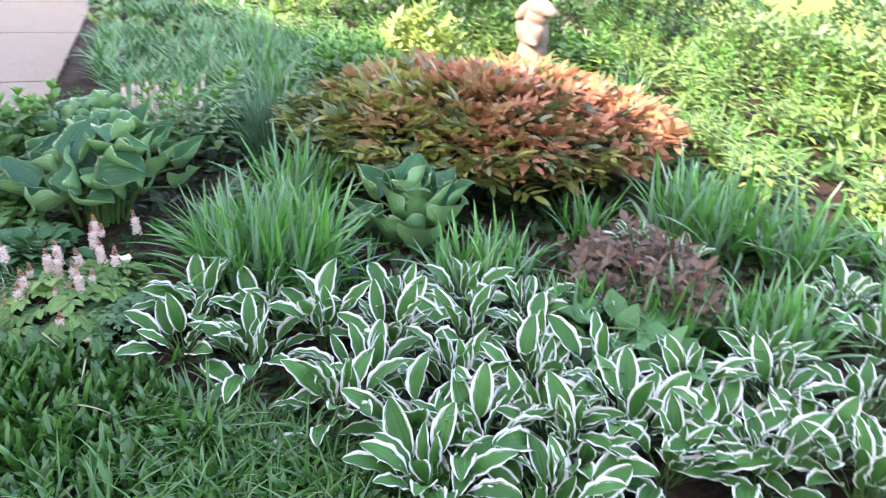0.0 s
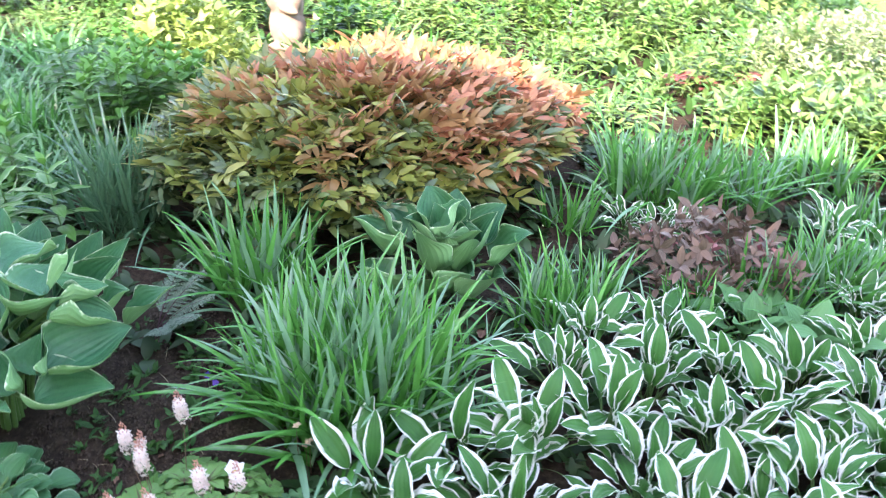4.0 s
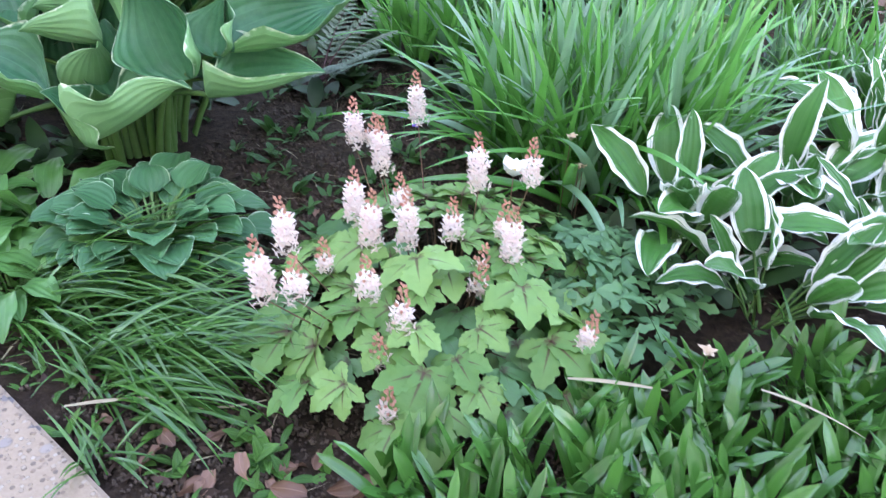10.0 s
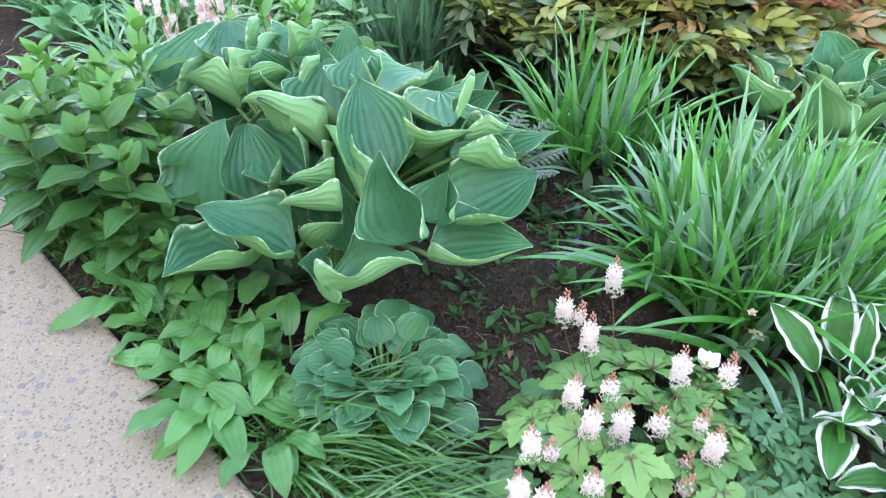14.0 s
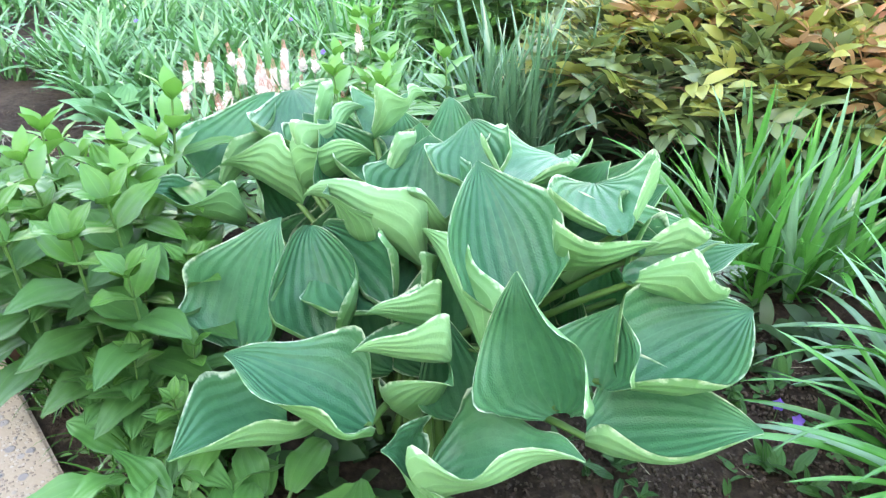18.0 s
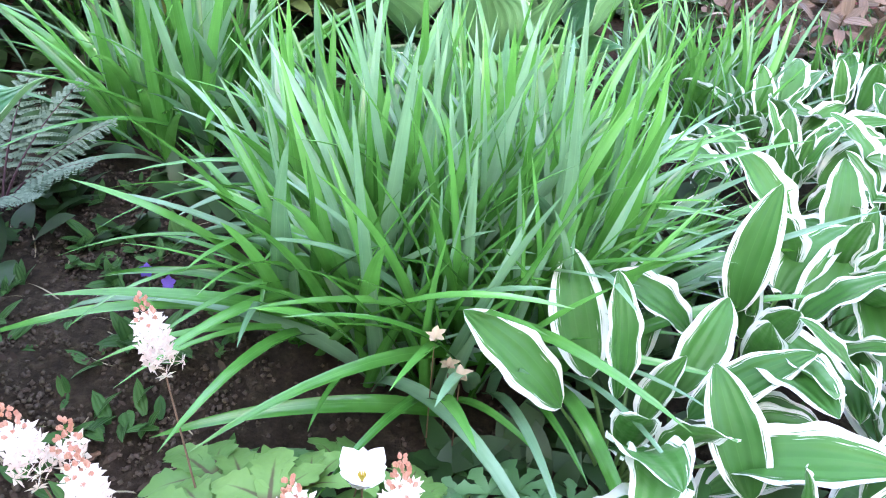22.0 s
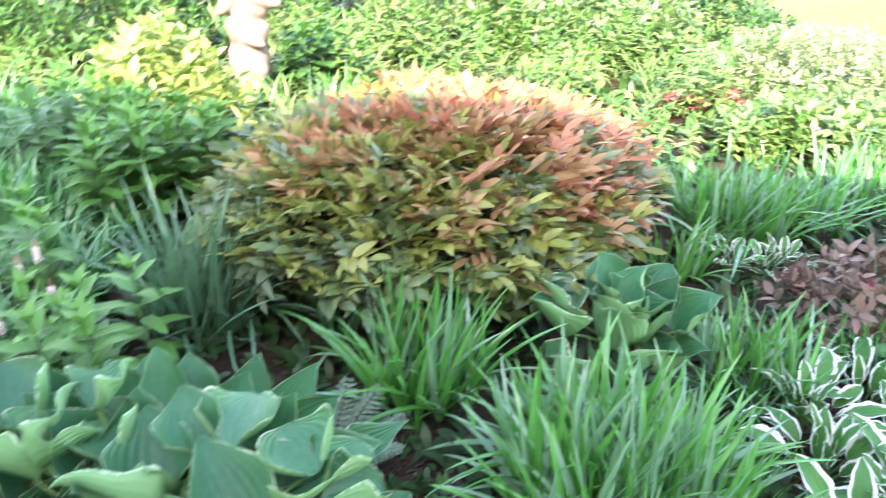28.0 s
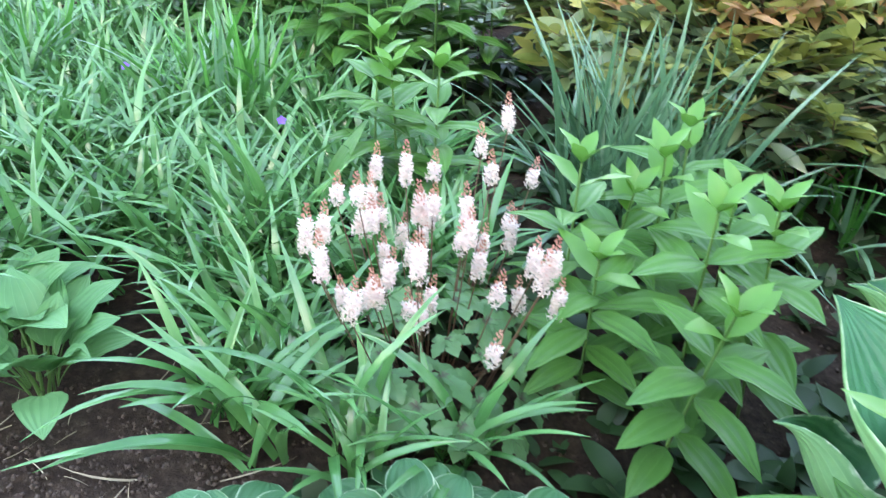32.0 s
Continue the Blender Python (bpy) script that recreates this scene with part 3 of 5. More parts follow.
CROWN = [(-1.54, 1.62, 0.47, -1.71, 1.8, 0.52, 44, 0.18),
         (-1.41, 1.64, 0.51, -1.35, 1.77, 0.57, -25, 0.17),
         (-0.85, 1.46, 0.52, -0.94, 1.62, 0.52, 40, 0.17),
         (-1.12, 1.53, 0.5, -1.21, 1.68, 0.57, 40, 0.15),
         (-0.83, 1.42, 0.46, -0.7, 1.55, 0.38, -5, 0.16),
         (-1.06, 1.54, 0.51, -1.04, 1.76, 0.49, -8, 0.17),
         (-1.51, 1.54, 0.42, -1.36, 1.57, 0.51, -25, 0.15),
         (-0.83, 1.47, 0.48, -0.76, 1.62, 0.47, -5, 0.14),
         (-1.32, 1.53, 0.46, -1.4, 1.72, 0.49, 40, 0.15),
         (-1.18, 1.37, 0.31, -1.24, 1.53, 0.36, 40, 0.17)]


def big_hosta(x, y):
    root = thing("blue_hosta", x, y, "large blue-green hosta with broad cupped, ribbed leaves", "hosta", "big hostas")
    for i, (fx, fy, fz, tx, ty, tz, face, wide) in enumerate(SKIRT + MIDDLE + CROWN):
        placed_leaf(root, x, y, (fx, fy, fz), (tx, ty, tz), face, wide * (0.94 if fz > 0.2 and wide > 0.195 else 1.1), (0, 2, 3, 5, 6, 7, 2, 0)[i % 8])
    for i in range(34):     # cupped leaves over the crown and the far side of the dome
        q, a = math.sqrt((i + 0.5) / 34), i * 2.39996
        dx, dy = q * math.cos(a), q * math.sin(a)
        if dy < -0.25 and q > 0.5:
            continue
        h = 0.43 - 0.20 * q ** 3 + U(-0.03, 0.03)
        px, py = x - 0.04 + 0.50 * dx, y + 0.14 + 0.36 * dy
        lean = 0.05 + 0.10 * q
        placed_leaf(root, x, y, (px, py, h - 0.06), (px + lean * dx / max(q, 0.1) + U(-0.05, 0.05), py + lean * dy / max(q, 0.1) + U(-0.03, 0.05), h + U(0.07, 0.13)), 35, U(0.14, 0.19), i % 8, 1.6)
    for i in range(26):     # leaves deep inside
        a, r = i * 2.4, 0.34 * math.sqrt((i + 0.5) / 26)
        fx, fy = x + r * math.cos(a), y + 0.10 + 0.5 * r * math.sin(a)
        placed_leaf(root, x, y, (fx, fy, U(0.12, 0.24)), (fx + U(-0.1, 0.1), fy + U(0.02, 0.12), U(0.34, 0.46)), U(25, 60), 0.17, i % 8)


big_hosta(-1.2, 1.46)
MEDIUM = [(-0.239, 2.498, 0.372), (0.502, 2.607, 0.357), (0.024, 2.70, 0.463), (-0.2, 2.7, 0.36), (0.36, 2.8, 0.38), (0.12, 2.90, 0.38), (0.30, 2.38, 0.25), (0.05, 2.30, 0.24), (-0.18, 2.36, 0.22), (0.42, 2.42, 0.24), (0.2, 2.62, 0.46), (0.16, 2.46, 0.36), (-0.02, 2.5, 0.4), (0.3, 2.52, 0.38)]


def medium_hosta(x, y):
    root = thing("blue_hosta", x, y, "medium blue-green hosta with cupped, wavy leaves", "hosta", "big hostas")
    for i, (tx, ty, tz) in enumerate(MEDIUM):
        d = Vector((tx - x, ty - y, 0))
        n = max(0.02, d.length)
        foot = Vector((tx, ty, 0)) - d / n * min(0.15, n * 0.7 + 0.03)
        placed_leaf(root, x, y, (foot.x, foot.y, max(0.07, tz - 0.17)), (tx, ty, tz), 20, 0.225, i % 8, 2.0)
    for i in range(9):
        a, r = i * 2.4, 0.11 * math.sqrt((i + 0.5) / 9)
        fx, fy = x + r * math.cos(a), y + r * math.sin(a)
        placed_leaf(root, x, y, (fx, fy, U(0.14, 0.2)), (x + 2.0 * r * math.cos(a), y + 2.0 * r * math.sin(a), U(0.34, 0.43)), 50, 0.19, i % 8, 5.0)


medium_hosta(0.14, 2.58)

small_leaves = []
for k in range(5):
    small_leaves.append(mesh_of("small_hosta_leaf", leaf(0.070, 0.082, roundish, (46, 34, 18, 0, 26)[k], (18, 10, -4, -18, 4)[k], 0.72, 0.08, 1.5, (0.085, 0.105, 0.125, 0.13, 0.115)[k], (87, 76, 58, 42, 66)[k],
                                                         0.003, 8, 8, 0.1, k, bend=1.3, flat=0.1, hook=25), [M_SMALLHOSTA, M_STEM]))
SMALL = [(5, (0,), 0, 0.85, 0), (9, (0, 1), 0, 1.0, 30), (14, (1, 4), 0, 1.08, 0), (17, (4, 2), 0, 1.12, 12), (16, (2, 3), 0, 1.12, 5), (14, (3,), 0, 1.1, 0)]
hosta("small_hosta", -0.84, 1.04, "neat powder-blue dwarf hosta in a rosette", "small hostas", small_leaves, SMALL)
for k, (hx, hy) in enumerate(((-2.27, 1.78), (-2.41, 1.70), (-2.29, 1.60), (-2.42, 1.57), (-2.54, 1.76), (-2.16, 1.70))):
    hosta("small_hosta", hx, hy, "blue-green dwarf hosta beside the walkway", "small hostas", small_leaves, [(n, pk, tl, sz * 0.86, tu) for n, pk, tl, sz, tu in SMALL], 50 * k)
mid_leaves = []
for k in range(4):
    mid_leaves.append(mesh_of("medium_hosta_leaf", leaf(0.145, 0.115, heart, (68, 50, 28, 12)[k], (38, 12, -12, -30)[k], 0.6, 0.12, 1.5, (0.10, 0.12, 0.14, 0.14)[k], (85, 74, 60, 48)[k],
                                                        0.004, 8, 9, 0.1, k), [M_ROUND, M_STEM]))
MID = [(3, (0,), 0, 0.8, 0), (5, (0, 1), 0, 0.95, 30), (7, (1, 2), 0, 1.05, 10), (7, (2, 3), 0, 1.0, 0)]
hosta("green_hosta", -2.90, 2.28, "mid-green hosta with oval leaves at the path", "small hostas", mid_leaves, [(4, (0,), 0, 0.7, 0), (6, (0, 1), 0, 0.8, 30), (6, (1,), 0, 0.85, 0), (4, (2,), 0, 0.8, 20)])
hosta("green_hosta", -2.98, 2.42, "mid-green hosta with oval leaves at the path", "small hostas", mid_leaves, [(4, (0,), 0, 0.7, 0), (6, (0, 1), 0, 0.8, 30), (6, (1,), 0, 0.85, 0), (4, (2,), 0, 0.8, 20)], 60)
hosta("green_hosta", 1.42, 2.58, "plain green hosta with round leaves among white-edged ones", "small hostas", mid_leaves, MID, 20)
hosta("green_hosta", 1.66, 2.52, "plain green hosta with round leaves among white-edged ones", "small hostas", mid_leaves, MID, 80)

vari_leaves = []
for k in range(9):
    vari_leaves.append(mesh_of("variegated_leaf", leaf((0.150, 0.165, 0.17, 0.16, 0.145, 0.165, 0.16, 0.155, 0.145)[k], (0.066, 0.076, 0.080, 0.076, 0.070, 0.062, 0.078, 0.074, 0.066)[k], ellipse,
                                                       (78, 62, 44, 28, 12, 70, 52, 36, 84)[k], (58, 26, 2, -22, -40, 38, 10, -25, 74)[k], 0.92, 0.11, 3.4, (0.10, 0.115, 0.13, 0.13, 0.12, 0.115, 0.12, 0.12, 0.09)[k],
                                                       (86, 76, 66, 56, 44, 80, 70, 60, 88)[k], 0.003, 8, 20, 0.3 * (k % 2), k * 1.3, 0.35 * (k % 3 - 1), lean=0.16 * (k % 3 - 1), bend=1.5), [M_VARI, M_STEM]))
VARI = [(3, (8, 0), 0, 0.85, 0), (5, (0, 5, 1), 0, 0.95, 30), (6, (1, 6, 2), 0, 1.0, 10), (5, (2, 7, 3), 0, 1.0, 0), (3, (3, 4), 0, 0.95, 20)]
for k, (vx, vy, vs) in enumerate([(0.20, 1.38, 1.0), (0.36, 1.20, 1.0), (0.42, 1.55, 1.05), (0.62, 1.36, 1.0), (0.62, 1.68, 1.05), (0.70, 2.02, 0.95), (0.86, 1.84, 1.05), (0.98, 1.60, 1.0),
                                  (0.78, 2.30, 0.9), (1.02, 2.10, 1.0), (1.05, 2.42, 0.9), (1.22, 1.85, 1.05), (1.28, 2.22, 1.0), (1.42, 2.02, 1.05), (1.55, 2.28, 1.05), (1.62, 1.88, 1.05),
                                  (1.78, 2.12, 1.05), (1.82, 2.46, 1.05), (2.02, 2.30, 1.05), (2.05, 2.66, 1.0), (2.26, 2.48, 1.0), (2.30, 2.86, 1.0), (1.92, 2.86, 0.95), (2.52, 2.68, 1.0),
                                  (2.2, 3.4, 0.95), (2.45, 3.7, 0.95), (2.6, 4.2, 0.95), (1.95, 3.62, 0.9), (1.25, 2.74, 0.85), (2.62, 3.15, 1.0), (2.8, 2.95, 1.0), (1.10, 1.42, 1.05), (1.32, 1.55, 1.05), (1.50, 1.66, 1.05), (1.75, 1.86, 1.05), (1.98, 2.06, 1.05), (2.2, 2.26, 1.05), (2.45, 2.46, 1.0), (1.55, 1.42, 1.0), (1.85, 1.62, 1.0)]):
    near = vx < 0.5 and vy < 1.6
    hosta("white_edged_hosta", vx, vy, "green hosta with wavy white-edged, pointed leaves", "white-edged hostas", vari_leaves,
          [((n if not near else max(2, n - 2)), pk, tl, sz * vs * (1.12 if near else 1.05), tu) for n, pk, tl, sz, tu in VARI], U(0, 360), wild=22)
for vx, vy in ((0.92, 3.48), (1.08, 3.44), (1.20, 3.52)):
    hosta("white_edged_hosta", vx, vy, "dwarf white-edged hosta below a grassy clump", "white-edged hostas", vari_leaves, [(n, pk, tl, sz * 0.62, tu) for n, pk, tl, sz, tu in VARI[:4]], U(0, 360))

# ---------- floppy lily leaves at the walkway ----------
lily_leaves = [mesh_of("lily_leaf", leaf(U(0.16, 0.2), 0.075, oval, (64, 46, 28, 16, 38)[k], (10, -18, -30, -40, -30)[k], 0.5, 0.25, 2, 0.06, (80, 66, 50, 36, 60)[k], 0.004, 6, 10, 0.1, k, 0.6 * (k % 3 - 1), lean=0.25 * (k % 3 - 1)), [M_LILY, M_STEM]) for k in range(5)]
LILY = [(2, (0, 1), 0, 0.75, 0), (4, (1, 4), 0, 0.85, 40), (4, (2, 3, 4), 0, 0.9, 10)]
for lx, ly in ((-1.02, 0.83), (-1.16, 0.90), (-1.10, 1.04), (-1.28, 0.95), (-1.44, 1.01), (-1.58, 1.09), (-1.19, 0.84), (-1.30, 1.08)):
    hosta("lily_clump", lx, ly, "soft green clump of floppy lily leaves over the walkway edge", "lily clumps", lily_leaves, LILY, U(0, 360), "lily leaves")


# ---------- strap-leaved clumps ----------
def blades(mat, count, length, width, droop):
    out = []
    for k in range(count):
        up = 88 - 46 * (k / count) ** 1.3
        # every third green strap blade has the sky's sheen painted in
        out.append(mesh_of("blade", leaf(length * U(0.8, 1.12), width * U(0.85, 1.2), sword, up, up - droop * (0.2 + 1.4 * (k / count) ** 1.5) - (26 if k % 5 == 4 else 0), 0.75, 0.0, 1, nx=4, ny=11, twist=U(-0.5, 0.5), lean=U(-0.12, 0.12)), [mat if k % 3 or mat is not M_STRAP else M_STRAPPALE]))
    return out


def clump(name, x, y, label, group, meshes, count, spread, size=1.0, category="grassy clump"):
    """Fans of blades from many crowns: those in the middle stand, those outside lean away and arch over."""
    root = thing(name, x, y, label, category, group)
    n, fans = len(meshes), max(4, count // 9)
    spots = [(spread * math.sqrt((i + 0.5) / fans) * math.cos(2.4 * i), spread * math.sqrt((i + 0.5) / fans) * math.sin(2.4 * i)) for i in range(fans)]
    for i in range(count):
        fx, fy = spots[i % fans]
        q = math.hypot(fx, fy) / spread
        k = int(n * min(0.99, U(0, 1) ** 1.25 * (0.5 + 0.5 * q)))
        out = math.degrees(math.atan2(-fx, fy))
        a = out + U(-1, 1) * (180 - 95 * q * min(1.0, 0.3 + k / n * 1.4))
        part("blade", meshes[k], root, spin(a, U(-9, 9), U(-12, 12), size * U(0.62, 1.12), (fx + U(-0.02, 0.02), fy + U(-0.02, 0.02), 0)))
    return root


spider = blades(M_STRAP, 28, 0.41, 0.032, 46)
clump("spiderwort", -0.02, 1.82, "lush green clump of arching glossy strap leaves with dew", "spiderwort clumps", spider, 640, 0.31, 1.14)
clump("spiderwort", -0.60, 2.40, "upright green clump of strap leaves before the shrub", "spiderwort clumps", spider, 150, 0.19, 1.16)
clump("spiderwort", 0.66, 2.54, "green clump of fine strap leaves beside a hosta", "spiderwort clumps", spider, 160, 0.22, 0.85)
clump("spiderwort", 1.08, 3.92, "wide green fountain of narrow strap leaves", "spiderwort clumps", spider, 210, 0.30, 1.15)
clump("spiderwort", 1.55, 4.05, "wide green fountain of narrow strap leaves", "spiderwort clumps", spider, 110, 0.22, 1.05)
clump("spiderwort", 2.05, 4.45, "wide green fountain of narrow strap leaves", "spiderwort clumps", spider, 120, 0.26, 1.05)
clump("spiderwort", 2.75, 4.2, "green fountain of strap leaves at the bed's end", "spiderwort clumps", spider, 110, 0.26, 1.0)
clump("spiderwort", 2.2, 3.75, "green clump of strap leaves among hostas", "spiderwort clumps", spider, 80, 0.18, 0.85)
clump("spiderwort", 0.62, 3.42, "low strap-leaved clump under the shrub", "spiderwort clumps", spider, 55, 0.12, 0.8)
clump("spiderwort", 1.86, 3.10, "green clump of strap leaves behind bronze foliage", "spiderwort clumps", spider, 150, 0.2, 0.9)
clump("spiderwort", 1.52, 2.86, "green clump of strap leaves behind bronze foliage", "spiderwort clumps", spider, 120, 0.2, 0.85)
clump("spiderwort", 1.15, 2.62, "small green clump of strap leaves among hostas", "spiderwort clumps", spider, 70, 0.14, 0.72)
clump("spiderwort", 2.50, 3.35, "green clump of strap leaves among hostas", "spiderwort clumps", spider, 70, 0.15, 0.85)
clump("spiderwort", -2.62, 3.48, "bright green upright clump of strap leaves", "spiderwort clumps", spider, 90, 0.14, 1.0)
silver = blades(M_STRAPSILVER, 12, 0.46, 0.022, 55)
clump("iris_clump", -1.52, 2.80, "grey-green clump of narrow arching leaves", "grey clumps", silver, 220, 0.20, 1.2)
clump("iris_clump", -0.95, 2.72, "dark narrow-leaved clump in the shade of the shrub", "grey clumps", spider, 36, 0.12, 0.7)
short = blades(M_STRAP, 10, 0.22, 0.017, 60)
clump("spiderwort", 0.30, 2.14, "short strap leaves between clumps", "spiderwort clumps", short, 30, 0.14)
clump("spiderwort", 0.40, 1.85, "short strap leaves between clumps", "spiderwort clumps", short, 30, 0.12)


def scatter(name, label, category, mats, pieces, count, place, tilt=8, size=(0.8, 1.15), parent=None, kind="stuff", turn=(0, 360)):
    """Very many small leaves as one mesh."""
    out, tries = [], 0
    while len(out) < count and tries < count * 20:
        tries += 1
        at = place()
        if at is None:
            continue
        out.append(moved(pieces[int(rng.integers(len(pieces)))], spin(U(*turn), U(-tilt, tilt), U(-tilt, tilt), U(*size), at)))
    me = mesh_of(name, merged(*out), mats)
    if parent is not None:
        return part(name, me, parent, label=label, kind=kind)
    return tagged(new(name, me), label, category, kind=kind)


def tuft(n, length, width, prof, lo, hi, droop, r=0.02, nx=2, ny=5, turn=180):
    return merged(*[moved(leaf(length * U(0.7, 1.15), width * U(0.8, 1.2), prof, a, a - droop * U(0.5, 1.4), 0.4, nx=nx, ny=ny, twist=U(-0.6, 0.6)),
                          spin(U(-turn, turn), 0, 0, 1, (U(-r, r), U(-r, r), 0))) for a in [U(lo, hi) for _ in range(n)]])


def region(x0, x1, y0, y1, *holes, test=None):
    def pick():
        x, y = U(x0, x1), U(y0, y1)
        if (y - edge_y(x)) * 0.91 < 0.02:
            return None
        if any((x - hx) ** 2 + (y - hy) ** 2 < hr * hr for hx, hy, hr in holes):
            return None
        if test and not test(x, y):
            return None
        return (x, y, soil_z(x, y) + 0.002)
    return pick


# short dark blades along the front of the bed
dark_tufts = [tuft(6, 0.14, 0.018, tongue, 60, 92, 36, 0.03, 2, 8) for _ in range(9)]
scatter("dark_blades", "dense low dark green strap blades along the bed front", "ground cover", [M_DARKBLADE], dark_tufts, 1750,
        region(-0.32, 2.6, -0.4, 1.75, (-0.2, 1.0, 0.31), test=lambda x, y: y < 0.80 + 0.42 * x + 0.10 * math.sin(5 * x) and y > edge_y(x) + 0.10 + max(0, 0.1 - x) * 0.45))
grass_tufts = [tuft(9, 0.26, 0.006, strap, 30, 70, 75, 0.03, 2, 7) for _ in range(7)]
scatter("grass_patch", "patch of combed-down fine green grass", "grass", [M_GRASS], [tuft(9, 0.30, 0.0072, strap, 26, 60, 80, 0.03, 2, 9, 28) for _ in range(7)], 84,
        region(-1.02, -0.62, 0.56, 0.98, test=lambda x, y: edge_y(x) + 0.09 < y < edge_y(x) + 0.34), 5, (0.6, 1.12), turn=(-105, -55))
scatter("grass_patch", "loose fine grass between white-edged hostas", "grass", [M_GRASS], grass_tufts, 90,
        region(0.4, 1.6, 1.0, 1.7, test=lambda x, y: y < 0.85 + 0.42 * x), 8)
long_tufts = [tuft(8, 0.27, 0.0085, strap, 40, 80, 80, 0.04, 2, 7) for _ in range(8)]
scatter("grass_patch", "long arching grass along the bed front", "grass", [M_DARKBLADE], long_tufts, 330,
        region(0.75, 2.6, -0.2, 1.9, test=lambda x, y: 0.35 + 0.2 * x < y < 0.86 + 0.42 * x), 10, (0.7, 1.2))
bell_tufts = [tuft(9, 0.29, 0.019, strap, 62, 92, 66, 0.03, 2, 8) for _ in range(9)]
BELL_HOLES = ((-2.16, 2.24, 0.22), (-2.63, 3.48, 0.14), (-2.92, 2.26, 0.32), (-2.80, 2.02, 0.2), (-2.05, 3.9, 0.3))
scatter("bluebell_leaves", "broad drift of glossy arching bluebell leaves", "ground cover", [M_BLUEBELL], bell_tufts, 620,
        region(-3.9, -2.0, 1.9, 4.4, *BELL_HOLES, test=lambda x, y: y > edge_y(x) + 0.36 and y > 1.98 and (x > -2.5 or y > edge_y(x) + 0.62)), 10, (0.85, 1.25))
scatter("bluebell_leaves", "far drift of glossy arching bluebell leaves", "ground cover", [M_BLUEBELL], bell_tufts, 520,
        region(-7.5, -2.3, 2.2, 5.4, *BELL_HOLES, test=lambda x, y: y > edge_y(x) + 0.34 and (y > 4.2 or x < -3.7) and noise.noise((x * 1.3, y * 1.3, 2.2)) > -0.16), 10, (0.7, 1.35))
for cx, cy, cn, cs in ((-3.3, 3.75, 46, 1.1), (-4.1, 4.3, 46, 1.2), (-3.35, 4.75, 46, 1.1), (-5.0, 4.7, 40, 1.2)):
    clump("spiderwort", cx, cy, "dark green clump of strap leaves among bluebells", "spiderwort clumps", spider, cn, 0.16, cs)
weed = [tuft(5, 0.06, 0.022, oval, 20, 70, 30, 0.02, 2, 4) for _ in range(6)]
scatter("seedlings", "small green weeds on bare soil", "weeds", [M_PHLOXDARK], weed, 220, region(-1.1, 0.6, 1.1, 3.2, (-0.15, 1.0, 0.3)), 14, (0.35, 0.85))
scatter("seedlings", "small green weeds along the walkway", "weeds", [M_PHLOX], weed, 260, region(-4.0, -0.3, 0.4, 2.4, test=lambda x, y: y < edge_y(x) + 0.26), size=(0.35, 0.95))
scatter("grass_patch", "fine grass along the walkway edge", "grass", [M_GRASS], [tuft(6, 0.13, 0.005, strap, 30, 80, 60, 0.03, 2, 6) for _ in range(5)], 130,
        region(-2.6, -0.6, 0.4, 1.7, test=lambda x, y: y < edge_y(x) + 0.22), 8, (0.6, 1.2))
scatter("seedlings", "small broad-leaved weeds below the hosta", "weeds", [M_PHLOXDARK], weed, 46, region(-0.9, -0.36, 1.22, 1.95), 14, (0.5, 1.2))
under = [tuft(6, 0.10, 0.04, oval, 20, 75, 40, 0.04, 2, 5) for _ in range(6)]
# dark leaf colour paints the shade in the gaps between plants
scatter("undergrowth", "low leaves coloured dark for the shade beneath taller plants", "ground cover", [M_UNDER], under, 1300,
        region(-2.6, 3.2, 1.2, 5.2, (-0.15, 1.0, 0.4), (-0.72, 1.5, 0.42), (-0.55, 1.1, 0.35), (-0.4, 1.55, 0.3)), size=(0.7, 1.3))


# ---------- foamflowers ----------
def palmate(radius, seed, prof=toothed, wide=0.6, ny=18):
    """Five toothed lobes round the end of the stalk, the middle one longest."""
    g = np.random.default_rng(seed)
    out = []
    for k, (turn, ln) in enumerate(((0, 1.0), (54, 0.9), (-54, 0.9), (108, 0.66), (-108, 0.66))):
        p = leaf(radius * ln * g.uniform(0.92, 1.08), radius * ln * wide, prof, 14 + g.uniform(-5, 5), -26 + g.uniform(-12, 10), 0.42, 0.10, 2.2, nx=4, ny=ny, phase=g.uniform(0, 6), twist=g.uniform(-0.2, 0.2))
        out.append(moved(p, spin(turn + g.uniform(-7, 7), 0, 0, 1, (0, 0, -0.0012 * k))))
    return merged(*out)


foam_meshes = [mesh_of("foam_leaf", palmate(0.096, k), [M_FOAM]) for k in range(6)]
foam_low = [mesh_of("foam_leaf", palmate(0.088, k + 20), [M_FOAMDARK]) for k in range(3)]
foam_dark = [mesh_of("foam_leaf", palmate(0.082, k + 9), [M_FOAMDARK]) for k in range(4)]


def floret(r):
    out = []
    for k in range(5):
        a = 72 * k + U(-12, 12)
        out.append(moved(leaf(r, r * 0.52, lance, 25, -5, 0.2, nx=2, ny=2), spin(a)))
    for k in range(3):
        out.append(moved(leaf(r * 1.2, r * 0.12, strap, 62, 50, 0.0, nx=2, ny=2), spin(90 * k + U(0, 60))))
    return merged(*out)


florets = [floret(0.0122) for _ in range(4)]
bud_bm = merged(*[moved(leaf(0.006, 0.0048, oval, 70, 95, 0.8, nx=2, ny=3), spin(120 * k)) for k in range(3)])


